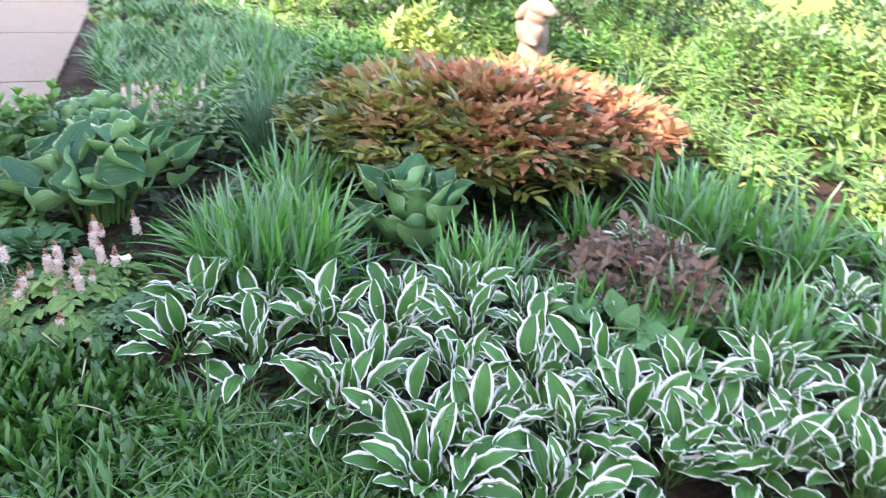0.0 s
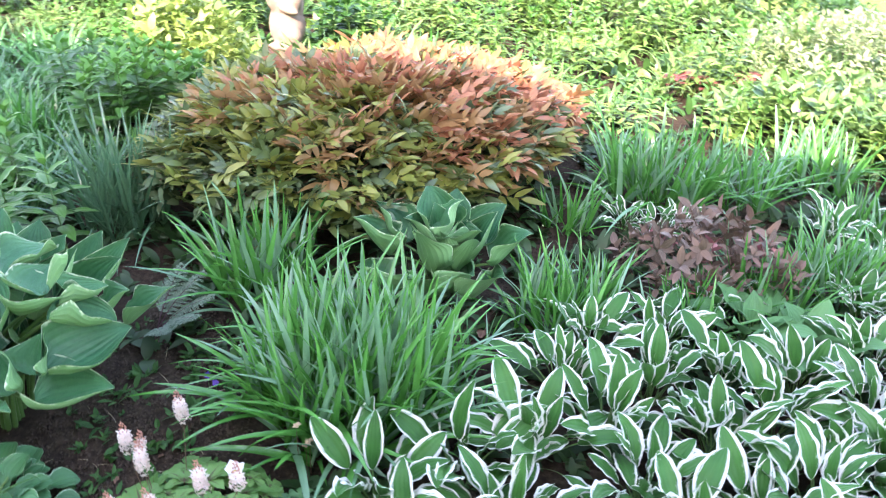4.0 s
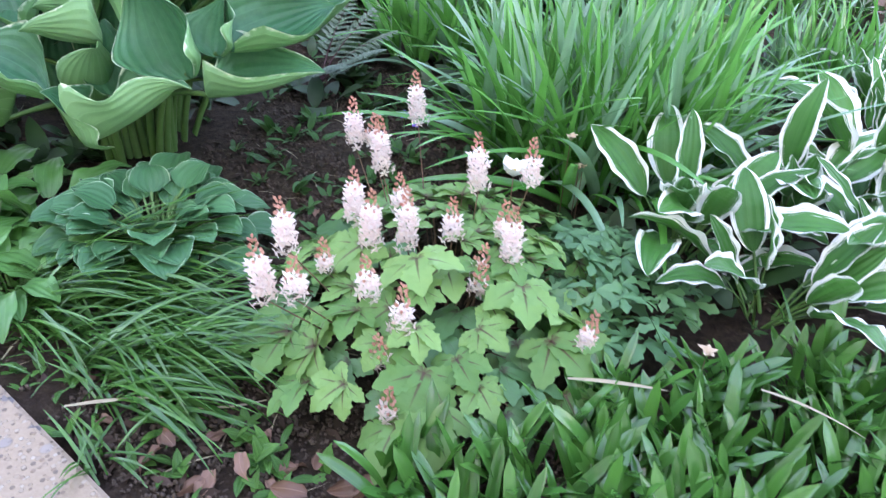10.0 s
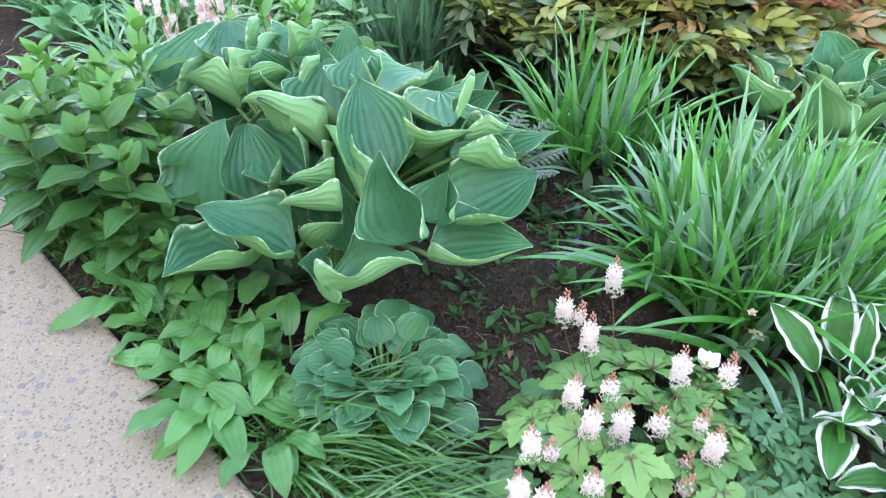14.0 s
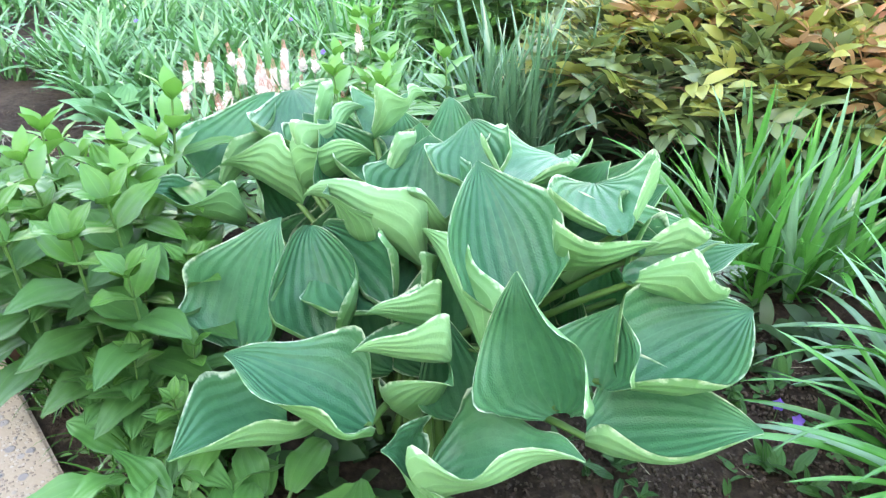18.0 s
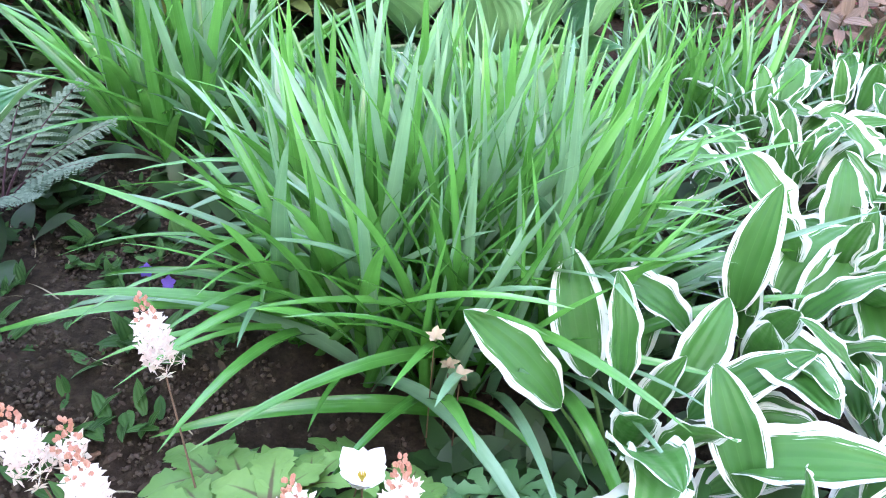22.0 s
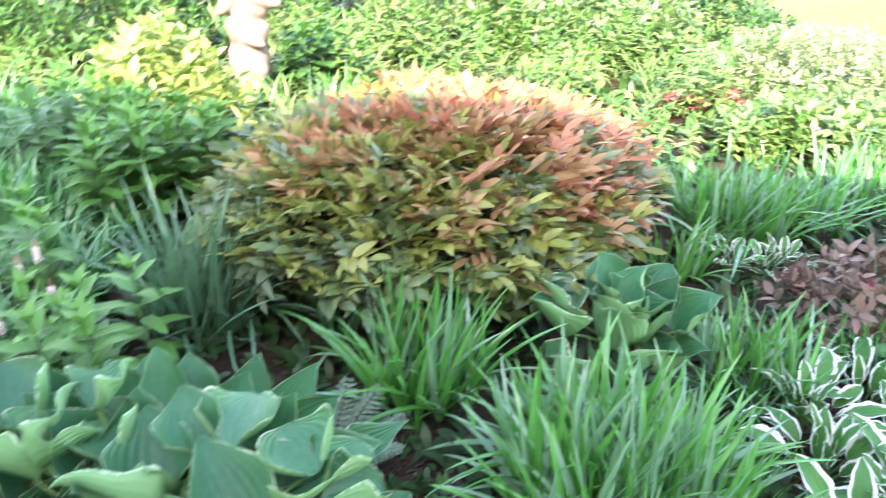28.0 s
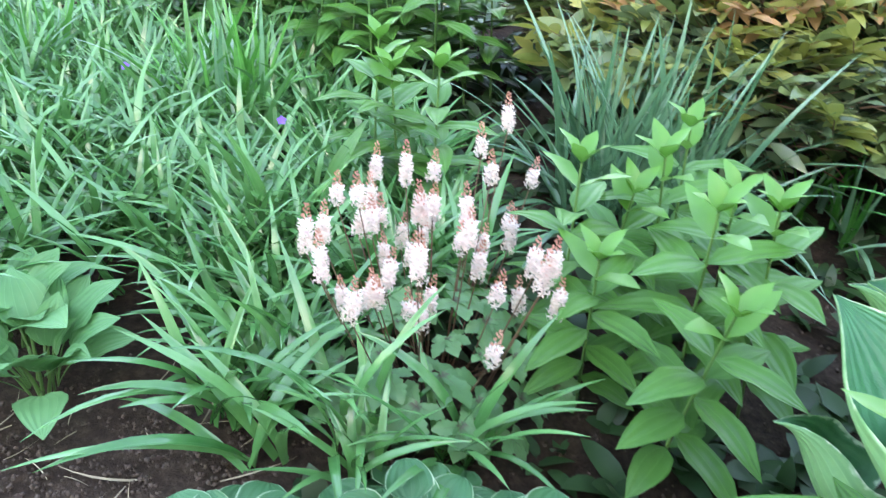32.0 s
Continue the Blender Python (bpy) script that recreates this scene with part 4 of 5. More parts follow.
def spike_meshes(height, thick, open_share):
    heads, buds = [], []
    n = int(50 * height / 0.09)
    for i in range(n):
        s = (i + 0.5) / n
        a = i * 137.5
        r = 1.0 * thick * (1 - s) ** 0.8 * U(0.6, 1.25) + 0.002
        z = height * s
        pos = (-math.sin(radians(a)) * r, math.cos(radians(a)) * r, z)
        if s < open_share:
            heads.append(moved(florets[i % 4], spin(a, 68 - 60 * s, 0, U(0.85, 1.15), pos), 0))
        else:
            buds.append(moved(bud_bm, spin(a, -25, 0, U(1.15, 1.5) * (1.15 - 0.4 * s), pos), 0))
    return mesh_of("flower_head", merged(*heads), [M_FLORET]), mesh_of("bud_tip", merged(*buds), [M_BUD])


spikes = [spike_meshes(0.088, 0.016, 0.62), spike_meshes(0.075, 0.015, 0.48), spike_meshes(0.055, 0.012, 0.32), spike_meshes(0.10, 0.017, 0.66)]
stem_unit = mesh_of("flower_stem", tube((0, 0, 0), (0, 0, 1), 0.0016, 0.0011, 5, 4), [M_REDSTEM])


def spike(root, x, y, top, kind, fat=1.0):
    """A flower spike whose tip stands at the given place; its stem leans in towards the crown."""
    h = (0.088, 0.075, 0.055, 0.10)[kind]
    foot = Vector((x * 0.55, y * 0.55, 0.02))
    head = Vector((x, y, top - h))
    d = head - foot
    part("flower_stem", stem_unit, root, Matrix.Translation(foot) @ d.to_track_quat("Z", "Y").to_matrix().to_4x4() @ Matrix.Diagonal((1, 1, d.length, 1)))
    m = Matrix.Translation(head) @ spin(U(0, 360), U(-7, 7), U(-7, 7))
    m = m @ Matrix.Diagonal((1.08 * fat, 1.08 * fat, 1.12 * fat ** 0.6, 1))
    part("flower_head", spikes[kind][0], root, m, kind="stuff")
    part("bud_tip", spikes[kind][1], root, m, "pink closed buds", "stuff")


def foamflower(x, y, label, leaves, count, rx, ry, height, tops, fat=1.0):
    root = thing("foamflower", x, y, label, "foamflower", "foamflowers")
    for i in range(count):
        q = math.sqrt((i + 0.5) / count)
        a = i * 137.5
        px, py = rx * q * math.cos(radians(a)), ry * q * math.sin(radians(a))
        z = height * (1 - 0.62 * q ** 2.2) * U(0.82, 1.1)
        dirn = math.degrees(math.atan2(-px, py))
        # some low leaves take the copy with shade in its colour
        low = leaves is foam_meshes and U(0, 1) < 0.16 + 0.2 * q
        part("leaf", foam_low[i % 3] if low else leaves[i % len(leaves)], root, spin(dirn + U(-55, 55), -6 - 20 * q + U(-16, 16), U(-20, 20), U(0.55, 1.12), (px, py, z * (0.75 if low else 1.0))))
        if i % 2 == 0:
            d = Vector((px, py, z)) - Vector((px * 0.3, py * 0.3, 0))
            part("leaf_stalk", stem_unit, root, Matrix.Translation((px * 0.3, py * 0.3, 0)) @ d.to_track_quat("Z", "Y").to_matrix().to_4x4() @ Matrix.Diagonal((1, 1, d.length, 1)))
    for sx, sy, top, kind in tops:
        spike(root, sx - x, sy - y, top, kind, fat)
    return root


FOAM_A = [(-0.385, 1.36, 0.325, 3), (-0.47, 1.21, 0.315, 0), (-0.44, 1.22, 0.285, 2), (-0.40, 1.17, 0.30, 3), (-0.437, 0.828, 0.315, 0), (-0.43, 0.735, 0.30, 3), (-0.39, 0.75, 0.275, 1), (-0.40, 1.02, 0.275, 3),
          (-0.35, 0.96, 0.27, 3), (-0.29, 0.98, 0.27, 3), (-0.31, 0.85, 0.225, 1), (-0.24, 0.80, 0.21, 1), (-0.20, 1.13, 0.32, 3), (-0.11, 1.15, 0.315, 1), (-0.22, 1.02, 0.25, 1), (-0.11, 1.0, 0.26, 3),
          (-0.14, 1.06, 0.235, 2), (-0.15, 0.92, 0.20, 2), (-0.33, 1.08, 0.25, 1), (-0.225, 0.69, 0.11, 2), (0.037, 0.867, 0.185, 2), (-0.16, 0.97, 0.2, 2), (-0.41, 0.9, 0.2, 2), (-0.26, 0.76, 0.15, 2)]
foamflower(-0.22, 1.02, "foamflower clump with lobed light green leaves and cream-pink spikes", foam_meshes, 98, 0.30, 0.35, 0.175, FOAM_A)
FOAM_B = [(-1.98, 2.53, 0.49, 0), (-2.04, 2.50, 0.435, 1), (-2.15, 2.44, 0.41, 1), (-2.26, 2.49, 0.40, 0), (-1.93, 2.48, 0.37, 1), (-2.12, 2.02, 0.295, 1)]
for k in range(42):
    FOAM_B.append((U(-2.42, -1.98), U(2.04, 2.44), U(0.26, 0.45), (3, 0, 0, 1)[k % 4]))
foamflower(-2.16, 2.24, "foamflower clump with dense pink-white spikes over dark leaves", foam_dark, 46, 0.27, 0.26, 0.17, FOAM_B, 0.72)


# ---------- white anemone with cut leaves ----------
def anemone(x, y):
    root = thing("anemone", x, y, "white anemone flower over blue-green cut leaves", "anemone")
    ps = [palmate(0.055, 30 + k, notched, 0.54, 10) for k in range(4)]
    out = []
    for i in range(100):
        a, q = i * 2.4, math.sqrt((i + 0.5) / 100)
        out.append(moved(ps[i % 4], spin(U(0, 360), U(-30, 10), U(-20, 20), U(0.7, 1.2), (0.21 * q * math.cos(a), 0.20 * q * math.sin(a), 0.13 * (1 - 0.5 * q * q) * U(0.75, 1.1)))))
    part("foliage", mesh_of("foliage", merged(*out), [M_CUT]), root, kind="stuff")
    fx, fy, fz = -0.15 - x, 1.21 - y, 0.235
    part("flower_stem", stem_unit, root, Matrix.Translation((fx, fy, 0.05)) @ Matrix.Diagonal((1, 1, fz - 0.065, 1)))
    pet = mesh_of("petal", leaf(0.042, 0.034, oval, 30, 62, 0.6, 0.1, 2, nx=4, ny=5), [M_WHITE])
    for k in range(8):
        part("petal", pet, root, spin(45 * k, U(-6, 6), 0, 1 if k % 2 else 0.88, (fx, fy, fz - 0.02 + 0.002 * (k % 2))))
    stamen = mesh_of("stamen", tube((0, 0, 0), (0, 0.004, 0.012), 0.0006, 0.0011, 4, 1), [M_YELLOW])
    for k in range(9):
        part("stamen", stamen, root, spin(40 * k, 0, 0, 1, (fx, fy, fz - 0.017)))


anemone(0.02, 1.12)


# ---------- leafy upright perennials ----------
def shoot(height, nodes, length, width, seed):
    """A stem, and each leaf of it with its place on the stem."""
    global rng
    keep, rng = rng, np.random.default_rng(seed)
    leaves = []
    for i in range(nodes):
        s = (i + 1) / nodes
        top = max(0.0, (s - 0.72) / 0.28)
        ln = length * (0.75 + 0.6 * s * (1 - s) * 2) * (1 - 0.35 * top)
        pitch = 4 + 34 * s + 20 * top
        for k in range(2 if top < 0.6 else 4):
            a = 90 * i + (180 if top < 0.6 else 90) * k + U(-14, 14)
            leaves.append((leaf(ln * U(0.85, 1.1), width * (1 - 0.45 * top), lance, pitch + U(-8, 8), pitch - 36 + 8 * top, 0.45, 0.12, 2, nx=4, ny=6, slots=(2 if s > 0.8 else 0, 1)),
                           spin(a, 0, 0, 1, (0, 0, height * (0.15 + 0.85 * s)))))
    rng = keep
    return tube((0, 0, 0), (0, 0, height), 0.004, 0.0025, 5, 4, slot=1), leaves


def shoot_set(mats, *specs):
    """For every spec: the stem's mesh, its leaves' meshes and places, and the whole as one piece."""
    out = []
    for spec in specs:
        stem, leaves = shoot(*spec)
        out.append((mesh_of("shoot", stem, mats), [(mesh_of("leaf", lf, mats), m) for lf, m in leaves], merged(stem, *[moved(lf, m) for lf, m in leaves]), mats))
    return out


shoots = shoot_set([M_PHLOX, M_STEM, M_PHLOXTOP], *[(0.42 + 0.03 * k, 8, 0.165, 0.064, 50 + k) for k in range(4)])
shoots_dark = shoot_set([M_PHLOXDARK, M_STEM, M_PHLOX], *[(0.34 + 0.03 * k, 7, 0.155, 0.085, 60 + k) for k in range(4)])
shoots_sun = shoot_set([M_SUNLEAF, M_STEM, M_PHLOXTOP], *[(0.42 + 0.05 * k, 8, 0.14, 0.045, 70 + k) for k in range(4)])


def leafy(name, label, group, kinds, spots, size=(0.85, 1.1), category="perennial", near=False):
    cx, cy = sum(s[0] for s in spots) / len(spots), sum(s[1] for s in spots) / len(spots)
    root = thing(name, cx, cy, label, category, group)
    far = []
    for i, (x, y) in enumerate(spots):
        stem, leaves, whole, mats = kinds[i % len(kinds)]
        m = spin(U(0, 360), U(-8, 8), U(-8, 8), U(*size), (x - cx, y - cy, -0.01))
        if near:
            sh = part("shoot", stem, root, m)
            for lf, lm in leaves:
                part("leaf", lf, sh, lm)
        else:
            far.append(moved(whole, m))
    if far:
        part("foliage", mesh_of("foliage", merged(*far), kinds[0][3]), root, kind="stuff")
    return root


def ring(x, y, rx, ry, n):
    return [(x + rx * math.sqrt((i + 0.5) / n) * math.cos(i * 2.4), y + ry * math.sqrt((i + 0.5) / n) * math.sin(i * 2.4)) for i in range(n)]


leafy("phlox", "fresh green leafy perennial with pointed paired leaves", "leafy perennials", shoots, [(-1.815, 2.31), (-1.58, 2.42), (-1.92, 2.21), (-1.61, 2.18), (-1.83, 1.93), (-1.69, 2.27), (-1.58, 2.06), (-1.72, 2.08), (-1.90, 2.12)], (0.88, 1.04), near=True)
leafy("phlox", "fresh green leafy perennial with pointed paired leaves", "leafy perennials", shoots, [(-2.15, 2.83), (-2.08, 2.76), (-2.22, 2.88)], (0.95, 1.02), near=True)
leafy("phlox", "leafy green perennial with lime shoot tips by the walkway", "leafy perennials", shoots, [(-2.02, 1.52), (-2.06, 1.38), (-1.95, 1.33), (-1.82, 1.44), (-1.92, 1.50), (-1.84, 1.37), (-1.98, 1.42), (-1.76, 1.50), (-2.10, 1.47)], (0.95, 1.17), near=True)
leafy("phlox", "deep green leafy perennial at the walkway edge", "leafy perennials", shoots_dark, ring(-1.88, 1.29, 0.34, 0.13, 19), (0.8, 1.15), near=True)
leafy("phlox", "deep green low perennial at the walkway edge", "leafy perennials", shoots_dark, ring(-1.64, 1.17, 0.18, 0.08, 10), (0.35, 0.6), near=True)
leafy("phlox", "dense fresh green perennial beside the shrub", "leafy perennials", shoots, ring(-2.02, 3.82, 0.38, 0.36, 30), (1.0, 1.2), near=True)
leafy("phlox", "dense fresh green perennial beside the shrub", "leafy perennials", shoots, ring(-2.6, 4.3, 0.36, 0.3, 16), (0.9, 1.15))


# ---------- shrub with copper young growth ----------
def sprig(n, length, width, seed):
    global rng
    keep, rng = rng, np.random.default_rng(seed)
    ps = [tube((0, 0, -0.05), (0, 0, 0.08), 0.0022, 0.0014, 4, 2, slot=1)]
    for i in range(n):
        a = i * 137.5
        s = i / n
        ps.append(moved(leaf(length * U(0.75, 1.15), width * U(0.85, 1.1), lance, 12 + 52 * s + U(-10, 10), -14 + 50 * s, 0.45, 0.05, 2, nx=2, ny=5), spin(a, 0, 0, 1, (0, 0, 0.085 * s))))
    rng = keep
    return merged(*ps)


def spray(pairs, length, width, seed):
    """A shoot along +y with paired leaflets and a leaflet at its end."""
    global rng
    keep, rng = rng, np.random.default_rng(seed)
    ln = 0.030 * pairs
    ps = [tube((0, -0.06, -0.02), (0, ln, 0), 0.0022, 0.0013, 4, 2, slot=1)]
    for i in range(pairs + 1):
        for side in ((-1, 1) if i < pairs else (0,)):
            a = -side * U(38, 66)
            ps.append(moved(leaf(length * U(0.8, 1.2), width * U(0.85, 1.15), lance, U(0, 38), U(-25, 12), 0.5, 0.05, 2, nx=2, ny=5, twist=U(-0.5, 0.5)), spin(a, 0, U(-25, 25), 1, (0, 0.030 * i, 0))))
    rng = keep
    return merged(*ps)


def shrub():
    root = thing("shrub", -0.52, 3.78, "wide low shrub, olive below with orange and red young leaves", "shrub", rz=60)
    sprigs = [[mesh_of("sprig", spray(3, 0.094, 0.036, 100 + 10 * c + k), [m, M_REDSTEM]) for k in range(3)] for c, m in enumerate(M_NAN)]
    bulk = [[] for _ in M_NAN]
    raw = [spray(3, 0.094, 0.036, 150 + k) for k in range(4)]
    RX, RY, H = 1.26, 0.96, 0.57
    n, skirt, own = 1350, 400, 0
    for i in range(n + skirt):
        a = i * 2.39996
        if i < n:
            q = math.sqrt((i + 0.5) / n) * 0.99
            rise = (1 - q ** 3.6) ** 0.55
        else:
            q, rise = U(0.93, 1.02), U(0.16, 0.62)
        lump = 1 + 0.11 * noise.noise((3 * q * math.cos(a), 3 * q * math.sin(a), 1.3)) + U(-0.07, 0.06)
        x, y, z = RX * q * math.cos(a) * (0.94 + 0.06 * lump), RY * q * math.sin(a) * (0.94 + 0.06 * lump), 0.13 + (H - 0.13) * rise * lump
        if z < 0.27 and U(0, 1) < 0.6:
            continue
        wx, wy = 0.5 * x - 0.866 * y, 0.866 * x + 0.5 * y     # towards the bed's end, and away from the walkway
        warm = -0.24 + 0.36 * wx + 0.30 * wy + 0.95 * (z / H) + U(-0.40, 0.40) + 0.35 * noise.noise((2 * x, 2 * y, 7.0))
        c = 3 if warm > 0.80 else 2 if warm > 0.44 else 1 if warm > -0.12 else (4 if U(0, 1) < 0.35 else 0)
        if U(0, 1) < 0.18 + 0.12 * (z < 0.4):
            c = 4 if U(0, 1) < 0.5 else 0
        away = math.degrees(math.atan2(-math.cos(a), math.sin(a))) + U(-115, 115)
        m = Matrix.Translation((x, y, z)) @ spin(away, U(-4, 58) - 22 * q ** 3, U(-30, 30), U(0.8, 1.25))
        if wy < -0.35 and z > 0.3 and own < 300 and i % 2 == 0:
            own += 1
            part("sprig", sprigs[c][i % 3], root, m)
        else:
            bulk[c].append(moved(raw[i % 4], m))
    # leaves inside, dark with painted shade, so that no gap shows daylight
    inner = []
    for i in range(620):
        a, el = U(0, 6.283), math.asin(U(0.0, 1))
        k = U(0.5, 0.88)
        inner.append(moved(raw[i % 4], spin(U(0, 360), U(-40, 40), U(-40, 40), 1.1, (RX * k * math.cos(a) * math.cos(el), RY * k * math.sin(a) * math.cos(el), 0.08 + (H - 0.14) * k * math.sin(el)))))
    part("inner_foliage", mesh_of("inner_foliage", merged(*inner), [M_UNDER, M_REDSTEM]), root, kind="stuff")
    for c, ps in enumerate(bulk):
        if ps:
            part("foliage", mesh_of("foliage", merged(*ps), [M_NAN[c], M_REDSTEM]), root, kind="stuff")
    for i in range(16):
        a = i * 2.4
        part("branch", mesh_of("branch", tube((0.25 * math.cos(a), 0.2 * math.sin(a), -0.02), (0.8 * math.cos(a), 0.55 * math.sin(a), 0.4), 0.008, 0.003, 5, 3), [M_REDSTEM]), root)


shrub()


# ---------- bronze astilbe ----------
def astilbe():
    root = thing("astilbe", 1.28, 2.98, "low astilbe with bronze-pink divided leaves and red young tips", "astilbe")
    raw = [sprig(8, 0.072, 0.030, 200 + k) for k in range(4)]
    out, red = [], []
    for i in range(84):
        q, a = math.sqrt((i + 0.5) / 84), i * 2.39996
        m = spin(U(0, 360), U(-50, 50), U(-50, 50), U(0.7, 1.25), (0.40 * q * math.cos(a), 0.28 * q * math.sin(a), 0.03 + 0.27 * (1 - 0.6 * q * q) * U(0.4, 1.2)))
        (red if U(0, 1) < 0.14 and q < 0.8 else out).append(moved(raw[i % 4], m))
    part("foliage", mesh_of("foliage", merged(*out), [M_ASTILBE, M_REDSTEM]), root, kind="stuff")
    part("young_leaves", mesh_of("young_leaves", merged(*red), [M_ASTRED, M_REDSTEM]), root, label="raspberry-red young leaves")
    for i in range(6):
        a = i * 1.05
        part("stem", mesh_of("stem", tube((0, 0, 0), (0.2 * math.cos(a), 0.15 * math.sin(a), 0.17), 0.002, 0.0015, 4, 2), [M_REDSTEM]), root)


astilbe()


# ---------- painted fern ----------
def frond(length, width, seed):
    """A rib with paired pinnae, each of them set with fine leaflets."""
    global rng
    keep, rng = rng, np.random.default_rng(seed)
    ps, n = [], 16
    y = z = 0.0
    for i in range(n):
        s = i / n
        a = radians(52 - 34 * s)
        y1, z1 = y + math.cos(a) * length / n, z + math.sin(a) * length / n
        ps.append(tube((0, y, z), (0, y1, z1), 0.0024 * (1.1 - s), 0.0024 * (1.05 - s), 4, 1, slot=1))
        y, z = y1, z1
        if i < 4:
            continue
        w = width * min(1.0, 0.55 + 2.4 * (s - 0.2)) * (1 - s) ** 0.55 * 1.25
        for side in (-1, 1):
            m = Matrix.Translation((0, y, z)) @ Matrix.Rotation(radians(-side * 62 + U(-5, 5)), 4, "Z") @ Matrix.Rotation(radians(8), 4, "X")
            k = max(3, int(w / 0.005))
            for j in range(k):
                q = (j + 0.5) / k
                for sd in (-1, 1):
                    ps.append(moved(leaf(0.0105 * (1 - 0.72 * q) + 0.001, 0.0072 * (1 - 0.4 * q), oval, 6, -10, 0.2, nx=2, ny=2), m @ Matrix.Translation((0, w * q, -0.12 * w * q * q)) @ Matrix.Rotation(radians(-sd * 55), 4, "Z")))
    rng = keep
    return merged(*ps)


def fern():
    root = thing("painted_fern", -0.89, 2.0, "silvery painted fern with purple ribs beside the hosta", "fern")
    fm = [mesh_of("frond", frond(0.26, 0.072, 300 + k), [M_FERN, M_FERNRIB]) for k in range(3)]
    for i, (a, s, t) in enumerate(((-40, 1.15, 8), (-72, 1.1, 0), (-104, 1.05, -2), (-140, 0.95, -4), (-10, 1.1, 12))):
        part("frond", fm[i % 3], root, spin(a, t, 0, s))


fern()


# ---------- stone rabbit ----------
def rabbit():
    bm = bmesh.new()

    def ball(loc, sx, sy, sz, rx=0.0, ry=0.0):
        m = pose(*loc, rx, ry, 0) @ Matrix.Diagonal((sx, sy, sz, 1))
        bmesh.ops.create_uvsphere(bm, u_segments=20, v_segments=14, radius=1, matrix=m)

    ball((0, 0, 0.03), 0.17, 0.15, 0.06)              # plinth
    ball((-0.01, 0.0, 0.26), 0.135, 0.13, 0.22)       # haunches
    ball((0.05, -0.09, 0.20), 0.085, 0.07, 0.10)      # thigh
    ball((0.08, -0.12, 0.09), 0.07, 0.08, 0.04)       # feet
    ball((-0.06, -0.12, 0.09), 0.06, 0.08, 0.04)
    ball((-0.005, 0, 0.46), 0.125, 0.115, 0.24)       # chest
    ball((0.085, -0.07, 0.47), 0.05, 0.06, 0.12, 12, 20)
    ball((-0.08, -0.07, 0.48), 0.045, 0.06, 0.13, 12, -12)
    ball((0.06, -0.12, 0.42), 0.075, 0.035, 0.032, 0, 14)   # folded paws
    ball((0.03, -0.01, 0.66), 0.105, 0.095, 0.10)     # neck
    ball((0.06, -0.02, 0.745), 0.115, 0.095, 0.085, 0, 12)  # head
    ball((0.16, -0.03, 0.715), 0.06, 0.06, 0.05)      # muzzle
    ball((-0.075, 0.0, 0.745), 0.13, 0.055, 0.05, 0, -30)   # ears laid back over the neck
    ball((-0.145, -0.02, 0.655), 0.085, 0.05, 0.045, 0, -58)
    me = bpy.data.meshes.new("rabbit_statue")
    bm.to_mesh(me)
    bm.free()
    me.materials.append(M_STONE)
    for pl in me.polygons:
        pl.use_smooth = True
    ob = tagged(new("rabbit_statue", me), "weathered pinkish stone statue of a standing rabbit", "statue")
    ob.location = (-2.04, 6.12, 0.0)
    ob.scale = (1.2, 1.2, 0.98)
    rm = ob.modifiers.new("carved", "REMESH")
    rm.mode, rm.voxel_size, rm.use_smooth_shade = "VOXEL", 0.012, True
    sm = ob.modifiers.new("worn", "SMOOTH")
    sm.factor, sm.iterations = 0.6, 7


rabbit()


# ---------- sunlit planting at the back ----------
def bush(name, x, y, rx, ry, h, label, mats, raw, count, group="back planting", category="bush", leafsize=(1.1, 1.9)):
    root = thing(name, x, y, label, category, group)
    out, count = [], int(count * 0.6)
    for i in range(count):
        a, q = i * 2.39996, math.sqrt((i + 0.5) / count)
        lump = 1 + 0.30 * noise.noise((x + 2.2 * q * math.cos(a), y + 2.2 * q * math.sin(a), 1.7))
        z = h * math.sqrt(max(0.03, 1 - q * q)) * lump * (U(0.92, 1.08) if i % 3 else U(0.4, 0.9))
        out.append(moved(raw[i % len(raw)], spin(U(0, 360), U(-30, 30), U(-30, 30), U(*leafsize), (rx * q * math.cos(a), ry * q * math.sin(a), z))))
    part("foliage", mesh_of("foliage", merged(*out), mats), root, kind="stuff")
    for i in range(7):
        a = i * 0.9
        part("stem", mesh_of("stem", tube((0.1 * math.cos(a), 0.1 * math.sin(a), -0.02), (0.5 * rx * math.cos(a), 0.5 * ry * math.sin(a), h * 0.7), 0.006, 0.003, 4, 2), [M_STEM]), root)


bush_raw = [sprig(9, 0.075, 0.030, 400 + k) for k in range(4)]
tiny_raw = [sprig(9, 0.05, 0.022, 420 + k) for k in range(4)]
bush("golden_bush", -2.28, 4.85, 0.48, 0.38, 0.60, "golden-green mounded bush in sun", [M_LIME, M_STEM], bush_raw, 230)
bush("pale_mound", 3.0, 6.9, 1.2, 1.0, 0.50, "pale flowering mound with small leaves", [M_PALEBUSH, M_STEM], tiny_raw, 620)
bush("pale_mound", 4.3, 6.2, 1.0, 0.8, 0.42, "pale flowering mound with small leaves", [M_PALEBUSH, M_STEM], tiny_raw, 420)
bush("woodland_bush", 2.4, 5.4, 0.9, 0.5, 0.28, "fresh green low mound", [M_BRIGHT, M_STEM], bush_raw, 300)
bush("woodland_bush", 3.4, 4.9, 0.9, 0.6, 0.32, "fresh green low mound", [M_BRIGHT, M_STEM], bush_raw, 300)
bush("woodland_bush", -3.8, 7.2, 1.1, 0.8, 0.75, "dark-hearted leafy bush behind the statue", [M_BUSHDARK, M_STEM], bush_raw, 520)
